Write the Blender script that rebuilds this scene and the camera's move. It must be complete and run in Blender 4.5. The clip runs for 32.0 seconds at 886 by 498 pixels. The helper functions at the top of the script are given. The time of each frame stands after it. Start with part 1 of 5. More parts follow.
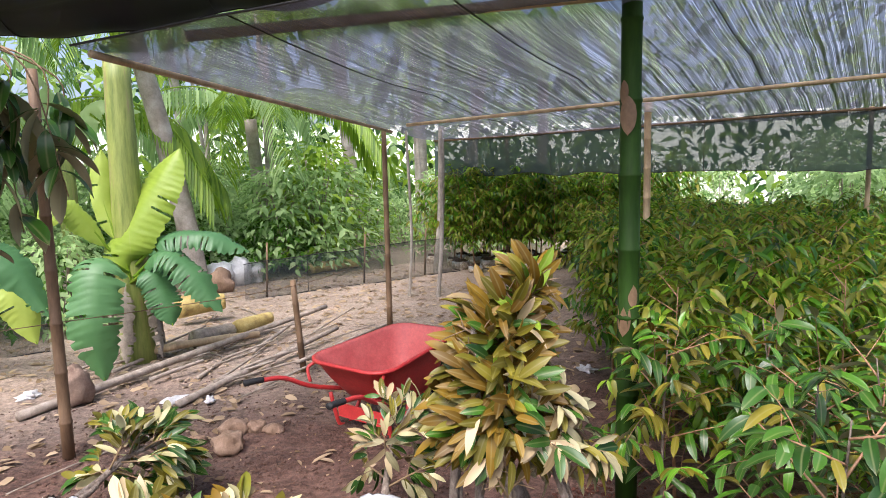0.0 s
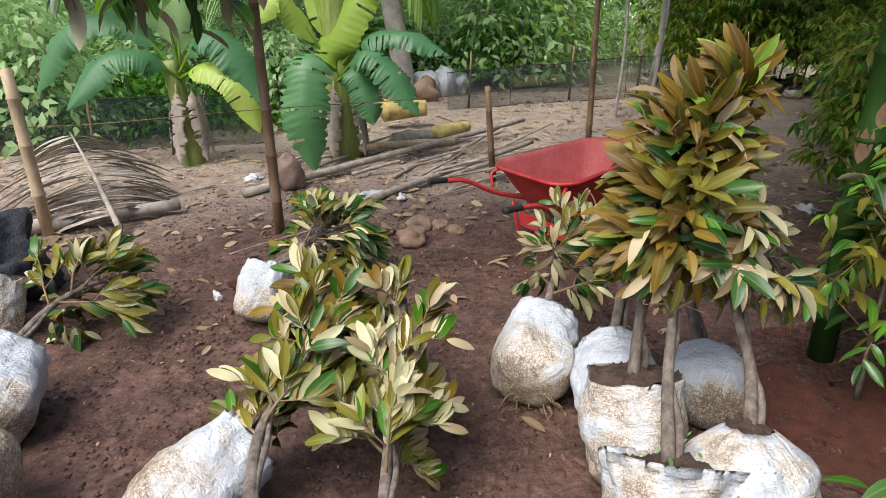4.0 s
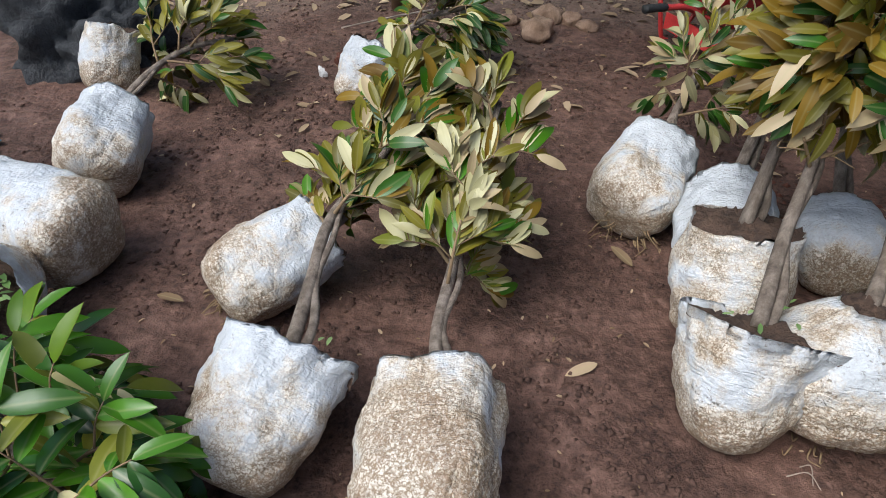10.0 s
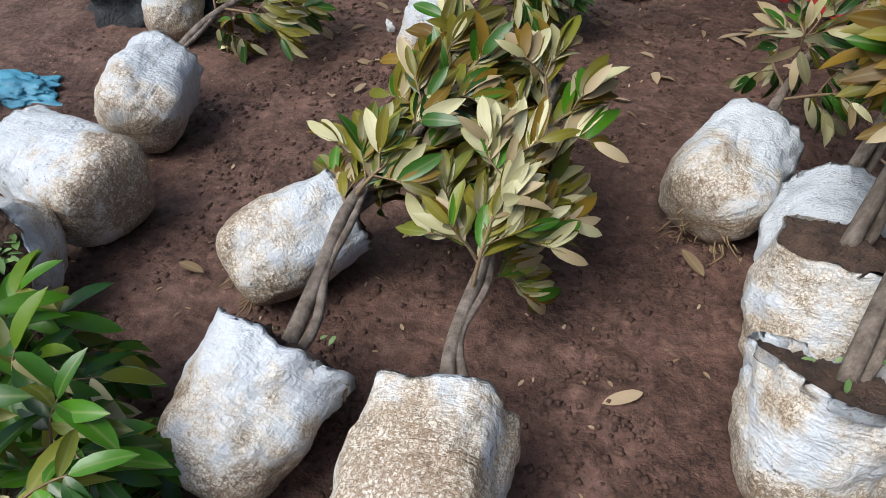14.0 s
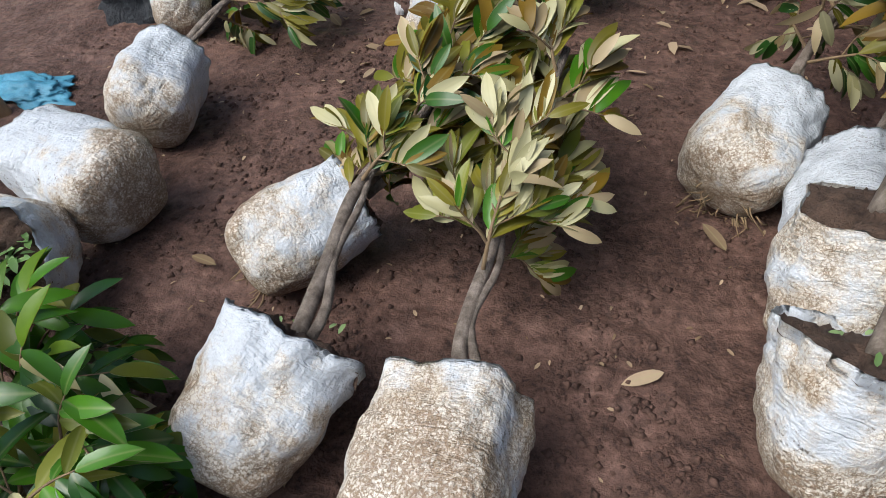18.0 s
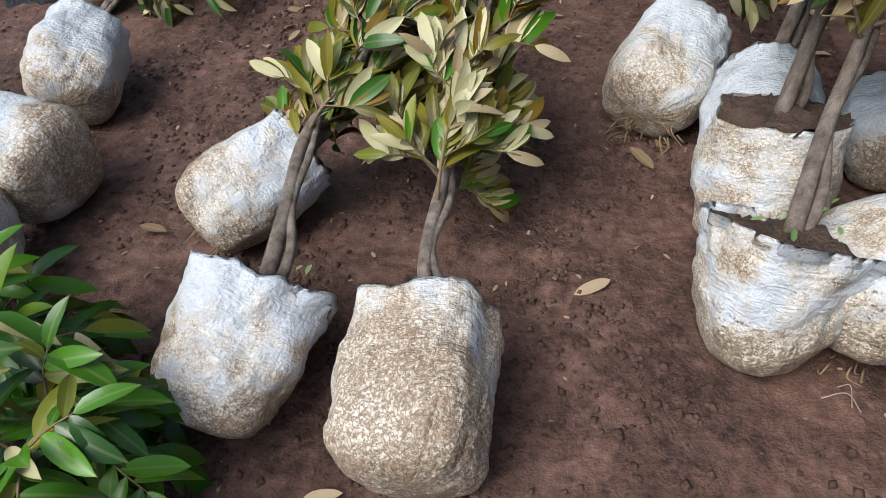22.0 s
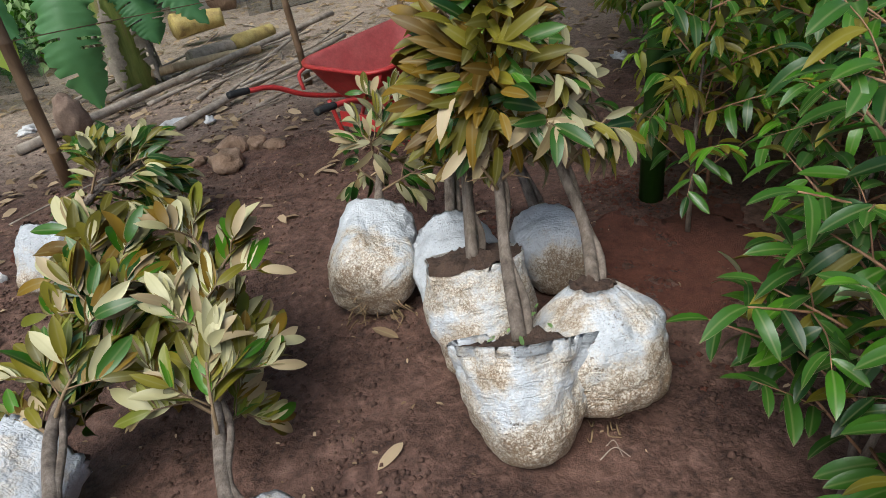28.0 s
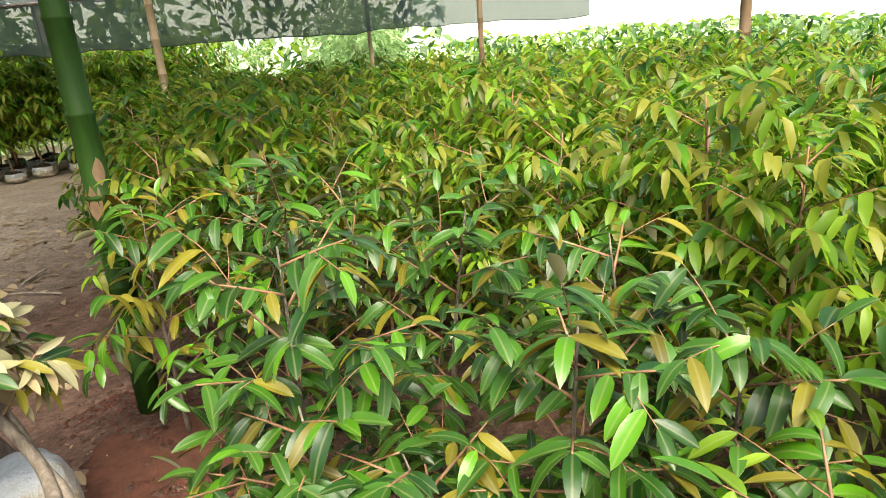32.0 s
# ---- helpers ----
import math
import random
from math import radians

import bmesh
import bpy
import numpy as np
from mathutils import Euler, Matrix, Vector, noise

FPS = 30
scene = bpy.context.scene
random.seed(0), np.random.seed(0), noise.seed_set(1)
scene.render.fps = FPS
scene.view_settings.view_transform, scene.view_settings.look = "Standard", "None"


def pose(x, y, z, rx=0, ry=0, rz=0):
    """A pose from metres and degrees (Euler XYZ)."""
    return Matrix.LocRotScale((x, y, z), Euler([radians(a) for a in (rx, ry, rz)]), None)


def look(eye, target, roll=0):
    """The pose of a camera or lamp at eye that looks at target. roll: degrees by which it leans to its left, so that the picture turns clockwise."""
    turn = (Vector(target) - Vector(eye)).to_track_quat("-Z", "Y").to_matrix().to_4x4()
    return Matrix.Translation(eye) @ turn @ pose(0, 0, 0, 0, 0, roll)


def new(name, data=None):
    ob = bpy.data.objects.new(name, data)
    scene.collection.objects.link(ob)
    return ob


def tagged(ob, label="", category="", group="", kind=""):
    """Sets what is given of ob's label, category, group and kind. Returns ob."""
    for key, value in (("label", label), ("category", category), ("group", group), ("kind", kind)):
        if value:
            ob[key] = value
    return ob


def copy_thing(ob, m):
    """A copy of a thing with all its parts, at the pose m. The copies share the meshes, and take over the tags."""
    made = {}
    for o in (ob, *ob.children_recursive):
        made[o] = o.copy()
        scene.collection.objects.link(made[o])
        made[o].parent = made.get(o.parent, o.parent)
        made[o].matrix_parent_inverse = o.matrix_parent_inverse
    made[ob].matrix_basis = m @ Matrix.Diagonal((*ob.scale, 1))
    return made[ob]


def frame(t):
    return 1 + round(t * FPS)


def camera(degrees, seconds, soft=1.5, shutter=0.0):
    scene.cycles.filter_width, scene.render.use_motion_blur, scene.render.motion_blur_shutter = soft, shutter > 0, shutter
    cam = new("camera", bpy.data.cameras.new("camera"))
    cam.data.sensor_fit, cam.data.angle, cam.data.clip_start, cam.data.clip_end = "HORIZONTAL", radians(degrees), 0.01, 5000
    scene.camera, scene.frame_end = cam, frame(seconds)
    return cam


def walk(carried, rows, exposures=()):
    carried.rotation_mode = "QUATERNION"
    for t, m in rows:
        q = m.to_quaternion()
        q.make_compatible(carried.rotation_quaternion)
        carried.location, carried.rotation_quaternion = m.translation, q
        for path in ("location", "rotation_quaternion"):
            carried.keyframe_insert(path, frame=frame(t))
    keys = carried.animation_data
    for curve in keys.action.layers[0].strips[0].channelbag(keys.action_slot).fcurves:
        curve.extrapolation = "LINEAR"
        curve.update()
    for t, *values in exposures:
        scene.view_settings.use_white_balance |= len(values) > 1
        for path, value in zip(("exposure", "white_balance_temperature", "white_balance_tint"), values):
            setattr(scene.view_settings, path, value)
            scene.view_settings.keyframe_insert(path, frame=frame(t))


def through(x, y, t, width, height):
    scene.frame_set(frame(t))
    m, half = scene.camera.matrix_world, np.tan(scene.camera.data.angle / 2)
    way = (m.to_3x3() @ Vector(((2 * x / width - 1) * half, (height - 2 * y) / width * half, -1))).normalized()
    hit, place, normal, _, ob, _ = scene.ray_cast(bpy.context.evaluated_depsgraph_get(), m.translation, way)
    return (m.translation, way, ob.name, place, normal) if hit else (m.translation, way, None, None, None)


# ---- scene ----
cam = camera(68.6, 32.0, soft=0.5)
PATH = [
    (0, (-0.309, -0.285, 1.624), (0.55, 1.506, 1.395), -1.3),
    (0.5, (-0.31, -0.297, 1.613), (0.563, 1.483, 1.352), -0.7),
    (1, (-0.314, -0.308, 1.585), (0.528, 1.475, 1.251), -1.3),
    (1.5, (-0.294, -0.316, 1.559), (0.575, 1.44, 1.155), -1.2),
    (2, (-0.256, -0.287, 1.534), (0.633, 1.447, 1.081), -1.4),
    (2.5, (-0.229, -0.251, 1.515), (0.484, 1.533, 0.958), -0.1),
    (3, (-0.176, -0.219, 1.522), (0.378, 1.624, 0.978), -0.8),
    (3.5, (-0.144, -0.186, 1.506), (0.21, 1.677, 0.873), -1.2),
    (4, (-0.144, -0.181, 1.481), (0.078, 1.666, 0.746), -0.8),
    (4.5, (-0.168, -0.227, 1.462), (-0.129, 1.535, 0.517), 0.4),
    (6.5, (-0.117, -0.235, 1.418), (-0.192, 1.327, 0.17), -1.4),
    (7, (-0.131, -0.22, 1.422), (-0.187, 1.318, 0.145), -1.7),
    (7.5, (-0.136, -0.194, 1.42), (-0.099, 1.336, 0.133), -0.0),
    (8, (-0.154, -0.156, 1.418), (0.013, 1.369, 0.134), 0.9),
    (8.5, (-0.162, -0.133, 1.426), (-0.007, 1.403, 0.155), 1.3),
    (9, (-0.131, -0.098, 1.423), (-0.132, 1.445, 0.151), 1.9),
    (9.5, (-0.067, -0.041, 1.422), (-0.146, 1.5, 0.15), 2.2),
    (10, (-0.022, -0.005, 1.426), (-0.179, 1.529, 0.153), 0.6),
    (10.5, (0.018, 0.016, 1.42), (-0.179, 1.543, 0.144), -0.4),
    (11, (0.058, 0.025, 1.406), (-0.174, 1.561, 0.145), -0.5),
    (11.5, (0.082, 0.041, 1.405), (-0.144, 1.587, 0.156), -0.1),
    (12, (0.084, 0.061, 1.402), (-0.102, 1.59, 0.127), -0.5),
    (12.5, (0.075, 0.088, 1.391), (-0.151, 1.587, 0.087), -0.0),
    (13, (0.08, 0.147, 1.389), (-0.208, 1.59, 0.034), -1.0),
    (13.5, (0.084, 0.218, 1.381), (-0.26, 1.646, 0.024), -0.6),
    (14, (0.091, 0.255, 1.358), (-0.322, 1.645, -0.019), -1.8),
    (14.5, (0.1, 0.267, 1.336), (-0.443, 1.561, -0.089), -2.1),
    (15, (0.123, 0.289, 1.337), (-0.568, 1.5, -0.097), -2.4),
    (15.5, (0.131, 0.295, 1.338), (-0.68, 1.445, -0.083), -5.2),
    (17.5, (0.115, 0.267, 1.32), (-0.502, 1.523, -0.109), -7.9),
    (18, (0.125, 0.285, 1.326), (-0.362, 1.625, -0.077), -6.3),
    (18.5, (0.127, 0.301, 1.332), (-0.269, 1.7, -0.041), -5.8),
    (19, (0.123, 0.321, 1.34), (-0.196, 1.776, 0.005), -5.3),
    (19.5, (0.109, 0.337, 1.334), (-0.194, 1.761, -0.037), -5.7),
    (20, (0.097, 0.354, 1.323), (-0.193, 1.755, -0.075), -5.9),
    (20.5, (0.099, 0.337, 1.308), (-0.187, 1.678, -0.148), -6.0),
    (21, (0.112, 0.284, 1.309), (-0.202, 1.583, -0.179), -6.5),
    (21.5, (0.109, 0.217, 1.309), (-0.184, 1.509, -0.189), -7.2),
    (22, (0.087, 0.146, 1.313), (-0.181, 1.478, -0.155), -6.0),
    (22.5, (0.073, 0.116, 1.327), (-0.163, 1.521, -0.077), -5.3),
    (23, (0.071, 0.089, 1.341), (-0.166, 1.535, -0.021), -5.7),
    (23.5, (0.079, 0.05, 1.352), (-0.181, 1.484, -0.018), -7.3),
    (24, (0.073, 0.039, 1.347), (-0.164, 1.444, -0.057), -9.6),
    (24.5, (0.045, 0.02, 1.349), (-0.085, 1.388, -0.105), -9.3),
    (26.5, (-0.05, -0.025, 1.342), (0.208, 1.58, 0.177), -6.0),
    (27, (-0.036, -0.022, 1.35), (0.307, 1.602, 0.235), -6.9),
    (27.5, (-0.004, -0.013, 1.356), (0.439, 1.623, 0.295), -7.2),
    (28, (0.033, -0.011, 1.362), (0.61, 1.609, 0.341), -7.5),
    (28.5, (0.053, -0.021, 1.366), (0.731, 1.576, 0.37), -6.6),
    (29, (0.07, -0.03, 1.37), (0.951, 1.483, 0.404), -5.1),
    (29.5, (0.127, -0.06, 1.392), (1.21, 1.368, 0.504), -6.5),
    (30, (0.138, -0.103, 1.415), (1.35, 1.283, 0.633), -4.7),
    (30.5, (0.122, -0.156, 1.418), (1.393, 1.189, 0.658), -3.6),
    (31, (0.129, -0.214, 1.425), (1.519, 1.045, 0.73), -4.1),
    (31.5, (0.153, -0.273, 1.431), (1.688, 0.833, 0.784), -5.2),
    (32, (0.169, -0.315, 1.429), (1.844, 0.586, 0.809), -4.7),
]
walk(cam, [(t, look(eye, target, roll)) for t, eye, target, roll in PATH], exposures=[(0.0, 1.4, 6050, 19), (4.0, 0.85, 5950, 11), (7.0, 0.58, 5750, 8), (18.0, 0.54, 5800, 8), (24.0, 0.56, 5800, 8), (27.0, 0.45, 5750, 7), (28.0, 0.45, 5850, 6), (30.0, 1.1, 6250, 5), (32.0, 1.75, 6900, 3)])

# ---- daylight: bright haze above a shaded yard ----
world = bpy.data.worlds.new("sky")
scene.world = world
world.use_nodes = True
wn, wl = world.node_tree.nodes, world.node_tree.links
sky = wn.new("ShaderNodeTexSky")
sky.sky_type = "NISHITA"
sky.sun_disc = False
sky.sun_elevation = radians(57)
sky.sun_rotation = radians(226)
sky.air_density, sky.dust_density, sky.ozone_density = 1.0, 5.0, 0.6
wn["Background"].inputs[1].default_value = 0.115
wl.new(sky.outputs[0], wn["Background"].inputs[0])
sun_data = bpy.data.lights.new("sun", "SUN")
sun_data.energy, sun_data.angle, sun_data.color = 2.0, radians(40), (1.0, 0.96, 0.88)
sun = new("sun", sun_data)
sun.matrix_world = look((-2.9, -1.6, 6.0), (0.0, 1.2, 0.0))

# ---- materials ----


def material(name, rough=0.8, metal=0.0):
    m = bpy.data.materials.new(name)
    m.use_nodes = True
    b = m.node_tree.nodes["Principled BSDF"]
    b.inputs["Roughness"].default_value = rough
    b.inputs["Metallic"].default_value = metal
    return m, m.node_tree.nodes, m.node_tree.links, b


def tex_noise(n, l, scale, detail=4.0, rough=0.6, space="Object", stretch=None):
    tc = n.new("ShaderNodeTexCoord")
    t = n.new("ShaderNodeTexNoise")
    t.inputs["Scale"].default_value, t.inputs["Detail"].default_value, t.inputs["Roughness"].default_value = scale, detail, rough
    if stretch:
        mp = n.new("ShaderNodeMapping")
        mp.inputs["Scale"].default_value = stretch
        l.new(tc.outputs[space], mp.inputs[0])
        l.new(mp.outputs[0], t.inputs[0])
    else:
        l.new(tc.outputs[space], t.inputs[0])
    return t


def ramp(n, l, fac, stops):
    r = n.new("ShaderNodeValToRGB")
    e = r.color_ramp.elements
    while len(e) < len(stops):
        e.new(0.5)
    for el, (p, c) in zip(e, stops):
        el.position, el.color = p, (*c, 1)
    l.new(fac, r.inputs[0])
    return r


def blend(n, l, fac, a, b, mode="MIX"):
    x = n.new("ShaderNodeMix")
    x.data_type, x.blend_type = "RGBA", mode
    for s, v in ((x.inputs[0], fac), (x.inputs[6], a), (x.inputs[7], b)):
        if isinstance(v, (int, float)):
            s.default_value = v
        elif isinstance(v, tuple):
            s.default_value = (*v, 1)
        else:
            l.new(v, s)
    return x.outputs[2]


def bump(n, l, b, height, strength, dist):
    k = n.new("ShaderNodeBump")
    k.inputs["Strength"].default_value, k.inputs["Distance"].default_value = strength, dist
    l.new(height, k.inputs["Height"])
    l.new(k.outputs[0], b.inputs["Normal"])
    return k


def mottled(name, stops, scale, rough=0.8, bump_at=(0.3, 0.01), detail=5.0, stretch=None, fine=None, metal=0.0, space="Object"):
    """A surface that varies between the colours of stops, with a fine grain."""
    m, n, l, b = material(name, rough, metal)
    t = tex_noise(n, l, scale, detail, 0.65, space, stretch)
    c = ramp(n, l, t.outputs[0], stops).outputs[0]
    f = tex_noise(n, l, fine or scale * 9, 3.0, 0.7, space, stretch)
    c = blend(n, l, 0.35, c, ramp(n, l, f.outputs[0], [(0.3, (0.35, 0.35, 0.35)), (0.7, (1, 1, 1))]).outputs[0], "MULTIPLY")
    l.new(c, b.inputs["Base Color"])
    bump(n, l, b, f.outputs[0], *bump_at)
    return m


def leafy(name, dark, light, rough=0.4, spread="OBJECT", through=0.3):
    """A leaf face: hue varies from leaf to leaf, with a pale midrib and side veins as bump."""
    m, n, l, b = material(name, rough)
    if spread == "OBJECT":
        r = n.new("ShaderNodeObjectInfo").outputs["Random"]
    else:
        r = n.new("ShaderNodeNewGeometry").outputs["Random Per Island"]
    t = tex_noise(n, l, 14.0, 3.0)
    add = n.new("ShaderNodeMath")
    add.operation = "MULTIPLY_ADD"
    add.inputs[1].default_value, add.inputs[2].default_value = 0.35, -0.17
    l.new(t.outputs[0], add.inputs[0])
    s = n.new("ShaderNodeMath")
    l.new(r, s.inputs[0])
    l.new(add.outputs[0], s.inputs[1])
    c = ramp(n, l, s.outputs[0], [(0.05, dark), (0.95, light)]).outputs[0]
    if spread == "OBJECT":
        tc = n.new("ShaderNodeTexCoord")
        sep = n.new("ShaderNodeSeparateXYZ")
        l.new(tc.outputs["Object"], sep.inputs[0])
        ab = n.new("ShaderNodeMath")
        ab.operation = "ABSOLUTE"
        l.new(sep.outputs[0], ab.inputs[0])
        rib = ramp(n, l, ab.outputs[0], [(0.0006, (1, 1, 1)), (0.0018, (0, 0, 0))]).outputs[0]
        pale = blend(n, l, 0.25, c, (0.45, 0.42, 0.2))
        c = blend(n, l, rib, c, pale)
    l.new(c, b.inputs["Base Color"])
    b.inputs["Specular IOR Level"].default_value = 0.5
    bump(n, l, b, t.outputs[0], 0.15, 0.01)
    tr = n.new("ShaderNodeBsdfTranslucent")
    l.new(c, tr.inputs[0])
    mx = n.new("ShaderNodeMixShader")
    mx.inputs[0].default_value = through
    out = n["Material Output"]
    l.new(b.outputs[0], mx.inputs[1])
    l.new(tr.outputs[0], mx.inputs[2])
    l.new(mx.outputs[0], out.inputs[0])
    return m


def soil_material():
    m, n, l, b = material("damp red-brown soil", 0.75)
    big = tex_noise(n, l, 0.55, 4.0, 0.55)
    patch = tex_noise(n, l, 3.4, 4.0, 0.6)
    clod = tex_noise(n, l, 24.0, 7.0, 0.72)
    pit = tex_noise(n, l, 58.0, 3.0, 0.6)
    fine = tex_noise(n, l, 150.0, 3.0, 0.7)
    sep = n.new("ShaderNodeSeparateXYZ")
    tc = n.new("ShaderNodeTexCoord")
    l.new(tc.outputs["Object"], sep.inputs[0])
    # towards the grove the yard is dry, grey and littered
    far = n.new("ShaderNodeMath")
    far.operation = "MULTIPLY_ADD"
    far.inputs[1].default_value, far.inputs[2].default_value = 0.24, -0.98
    l.new(sep.outputs[1], far.inputs[0])
    mixf = n.new("ShaderNodeMath")
    l.new(far.outputs[0], mixf.inputs[0])
    l.new(big.outputs[0], mixf.inputs[1])
    near_c = ramp(n, l, clod.outputs[0], [(0.30, (0.042, 0.021, 0.015)), (0.5, (0.138, 0.074, 0.053)), (0.70, (0.235, 0.136, 0.100))]).outputs[0]
    far_c = ramp(n, l, clod.outputs[0], [(0.3, (0.19, 0.140, 0.105)), (0.7, (0.55, 0.44, 0.34))]).outputs[0]
    dry = ramp(n, l, mixf.outputs[0], [(0.35, (0, 0, 0)), (0.95, (1, 1, 1))]).outputs[0]
    # trodden smooth in patches, loose and crumbly between them
    loose = ramp(n, l, patch.outputs[0], [(0.40, (0.12, 0.12, 0.12)), (0.60, (1, 1, 1))]).outputs[0]
    trod = ramp(n, l, patch.outputs[0], [(0.36, (1.0, 1.0, 1.0)), (0.62, (0.74, 0.72, 0.70))]).outputs[0]
    near_c = blend(n, l, 1.0, near_c, trod, "MULTIPLY")
    c = blend(n, l, dry, near_c, far_c)
    # darker in the hollows: shade of the pits put into the colour
    pit_shade = ramp(n, l, pit.outputs[0], [(0.36, (0.30, 0.27, 0.26)), (0.45, (1, 1, 1))]).outputs[0]
    c = blend(n, l, loose, c, blend(n, l, 0.8, c, pit_shade, "MULTIPLY"))
    c = blend(n, l, 0.35, c, ramp(n, l, fine.outputs[0], [(0.32, (0.5, 0.5, 0.5)), (0.62, (1, 1, 1))]).outputs[0], "MULTIPLY")
    l.new(c, b.inputs["Base Color"])
    l.new(ramp(n, l, patch.outputs[0], [(0.35, (0.52, 0.52, 0.52)), (0.65, (0.86, 0.86, 0.86))]).outputs[0], b.inputs["Roughness"])
    b.inputs["Specular IOR Level"].default_value = 0.4
    h = n.new("ShaderNodeMath")
    h.operation = "MULTIPLY_ADD"
    h.inputs[1].default_value = 0.5
    l.new(pit.outputs[0], h.inputs[0])
    l.new(clod.outputs[0], h.inputs[2])
    hm = n.new("ShaderNodeMath")
    hm.operation = "MULTIPLY"
    l.new(h.outputs[0], hm.inputs[0])
    l.new(loose, hm.inputs[1])
    hf = n.new("ShaderNodeMath")
    hf.operation = "MULTIPLY_ADD"
    hf.inputs[1].default_value = 0.18
    l.new(fine.outputs[0], hf.inputs[0])
    l.new(hm.outputs[0], hf.inputs[2])
    bump(n, l, b, hf.outputs[0], 1.0, 0.028)
    return m


def sack_material(name, mud, seed):
    """White woven plastic: fine weave, creases, mud stains and mildew specks."""
    m, n, l, b = material(name, 0.55)
    tc = n.new("ShaderNodeTexCoord")
    mp = n.new("ShaderNodeMapping")
    mp.inputs["Location"].default_value = (seed * 3.1, seed * 1.7, seed)
    l.new(tc.outputs["Object"], mp.inputs[0])

    def nz(scale, detail, rough=0.65):
        t = n.new("ShaderNodeTexNoise")
        t.inputs["Scale"].default_value, t.inputs["Detail"].default_value, t.inputs["Roughness"].default_value = scale, detail, rough
        l.new(mp.outputs[0], t.inputs[0])
        return t.outputs[0]

    along = n.new("ShaderNodeAttribute")
    along.attribute_name = "along"
    def times(a, k, how="MULTIPLY"):
        t = n.new("ShaderNodeMath")
        t.operation = how
        for sock, v in ((t.inputs[0], a), (t.inputs[1], k)):
            if isinstance(v, float):
                sock.default_value = v
            else:
                l.new(v, sock)
        return t.outputs[0]

    def level(fac, lo, hi):
        return ramp(n, l, fac, [(lo, (0, 0, 0)), (hi, (1, 1, 1))]).outputs[0]

    # mud has soaked in from the foot, in blots with ragged edges
    soak = times(times(along.outputs["Fac"], -0.24), 0.12, "ADD")
    blots = times(times(nz(3.4, 3.0, 0.6), 0.6), times(nz(13.0, 8.0, 0.8), 0.4), "ADD")
    blots = times(blots, soak, "ADD")
    stain = level(blots, 0.60 - mud, 0.68 - mud)
    heavy = level(blots, 0.655 - mud, 0.72 - mud)
    # worm-like marks of dried mud in the weave
    worm = times(times(nz(90.0, 3.0, 0.6), 0.5, "SUBTRACT"), 1.0)
    ab = n.new("ShaderNodeMath")
    ab.operation = "ABSOLUTE"
    l.new(worm, ab.inputs[0])
    marks = ramp(n, l, ab.outputs[0], [(0.02, (1, 1, 1)), (0.075, (0, 0, 0))]).outputs[0]
    specks = level(nz(85.0, 4.0, 0.75), 0.56, 0.62)
    mould = level(nz(6.0, 4.0, 0.7), 0.52, 0.62)
    tone = ramp(n, l, nz(9.0, 5.0), [(0.28, (0.40, 0.29, 0.16)), (0.54, (0.70, 0.62, 0.49))]).outputs[0]
    white = ramp(n, l, nz(11.0, 4.0), [(0.3, (0.44, 0.465, 0.485)), (0.7, (0.60, 0.63, 0.655))]).outputs[0]
    c = blend(n, l, times(stain, 0.78), white, tone)
    c = blend(n, l, times(marks, times(times(times(stain, 0.34), times(heavy, 0.42), "ADD"), 0.09, "ADD")), c, (0.17, 0.105, 0.05))
    c = blend(n, l, times(specks, times(times(mould, 0.65), 0.16, "ADD")), c, (0.10, 0.075, 0.045))
    c = blend(n, l, times(times(heavy, level(nz(95.0, 4.0, 0.7), 0.46, 0.58)), 0.55), c, (0.21, 0.135, 0.065))
    # caked mud in patches
    cake = level(times(blots, times(nz(5.2, 9.0, 0.78), 0.5), "ADD"), 0.90 - mud * 0.5, 0.925 - mud * 0.5)
    mudc = ramp(n, l, nz(60.0, 4.0), [(0.35, (0.10, 0.058, 0.03)), (0.65, (0.26, 0.17, 0.10))]).outputs[0]
    c = blend(n, l, times(times(cake, level(nz(120.0, 4.0, 0.7), 0.40, 0.58)), 0.7), c, mudc)
    l.new(c, b.inputs["Base Color"])
    # sharp creases and a fine weave
    crease = n.new("ShaderNodeMath")
    crease.operation = "SUBTRACT"
    crease.inputs[1].default_value = 0.5
    l.new(nz(7.0, 5.0, 0.62), crease.inputs[0])
    fold = n.new("ShaderNodeMath")
    fold.operation = "ABSOLUTE"
    l.new(crease.outputs[0], fold.inputs[0])
    h = n.new("ShaderNodeMath")
    h.operation = "MULTIPLY_ADD"
    h.inputs[1].default_value = 0.10
    l.new(nz(140.0, 2.0), h.inputs[0])
    # lengthwise folds round the sack
    ring = n.new("ShaderNodeAttribute")
    ring.attribute_name = "round"
    mp3 = n.new("ShaderNodeMapping")
    mp3.inputs["Location"].default_value = (seed * 2.3, seed * 5.1, seed * 1.3)
    mp3.inputs["Scale"].default_value = (1.0, 1.0, 0.45)
    l.new(ring.outputs["Vector"], mp3.inputs[0])
    rib = n.new("ShaderNodeTexNoise")
    rib.inputs["Scale"].default_value, rib.inputs["Detail"].default_value, rib.inputs["Roughness"].default_value = 5.5, 5.0, 0.62
    l.new(mp3.outputs[0], rib.inputs[0])
    rs = n.new("ShaderNodeMath")
    rs.operation, rs.inputs[1].default_value = "SUBTRACT", 0.5
    l.new(rib.outputs[0], rs.inputs[0])
    ra = n.new("ShaderNodeMath")
    ra.operation = "ABSOLUTE"
    l.new(rs.outputs[0], ra.inputs[0])
    both = n.new("ShaderNodeMath")
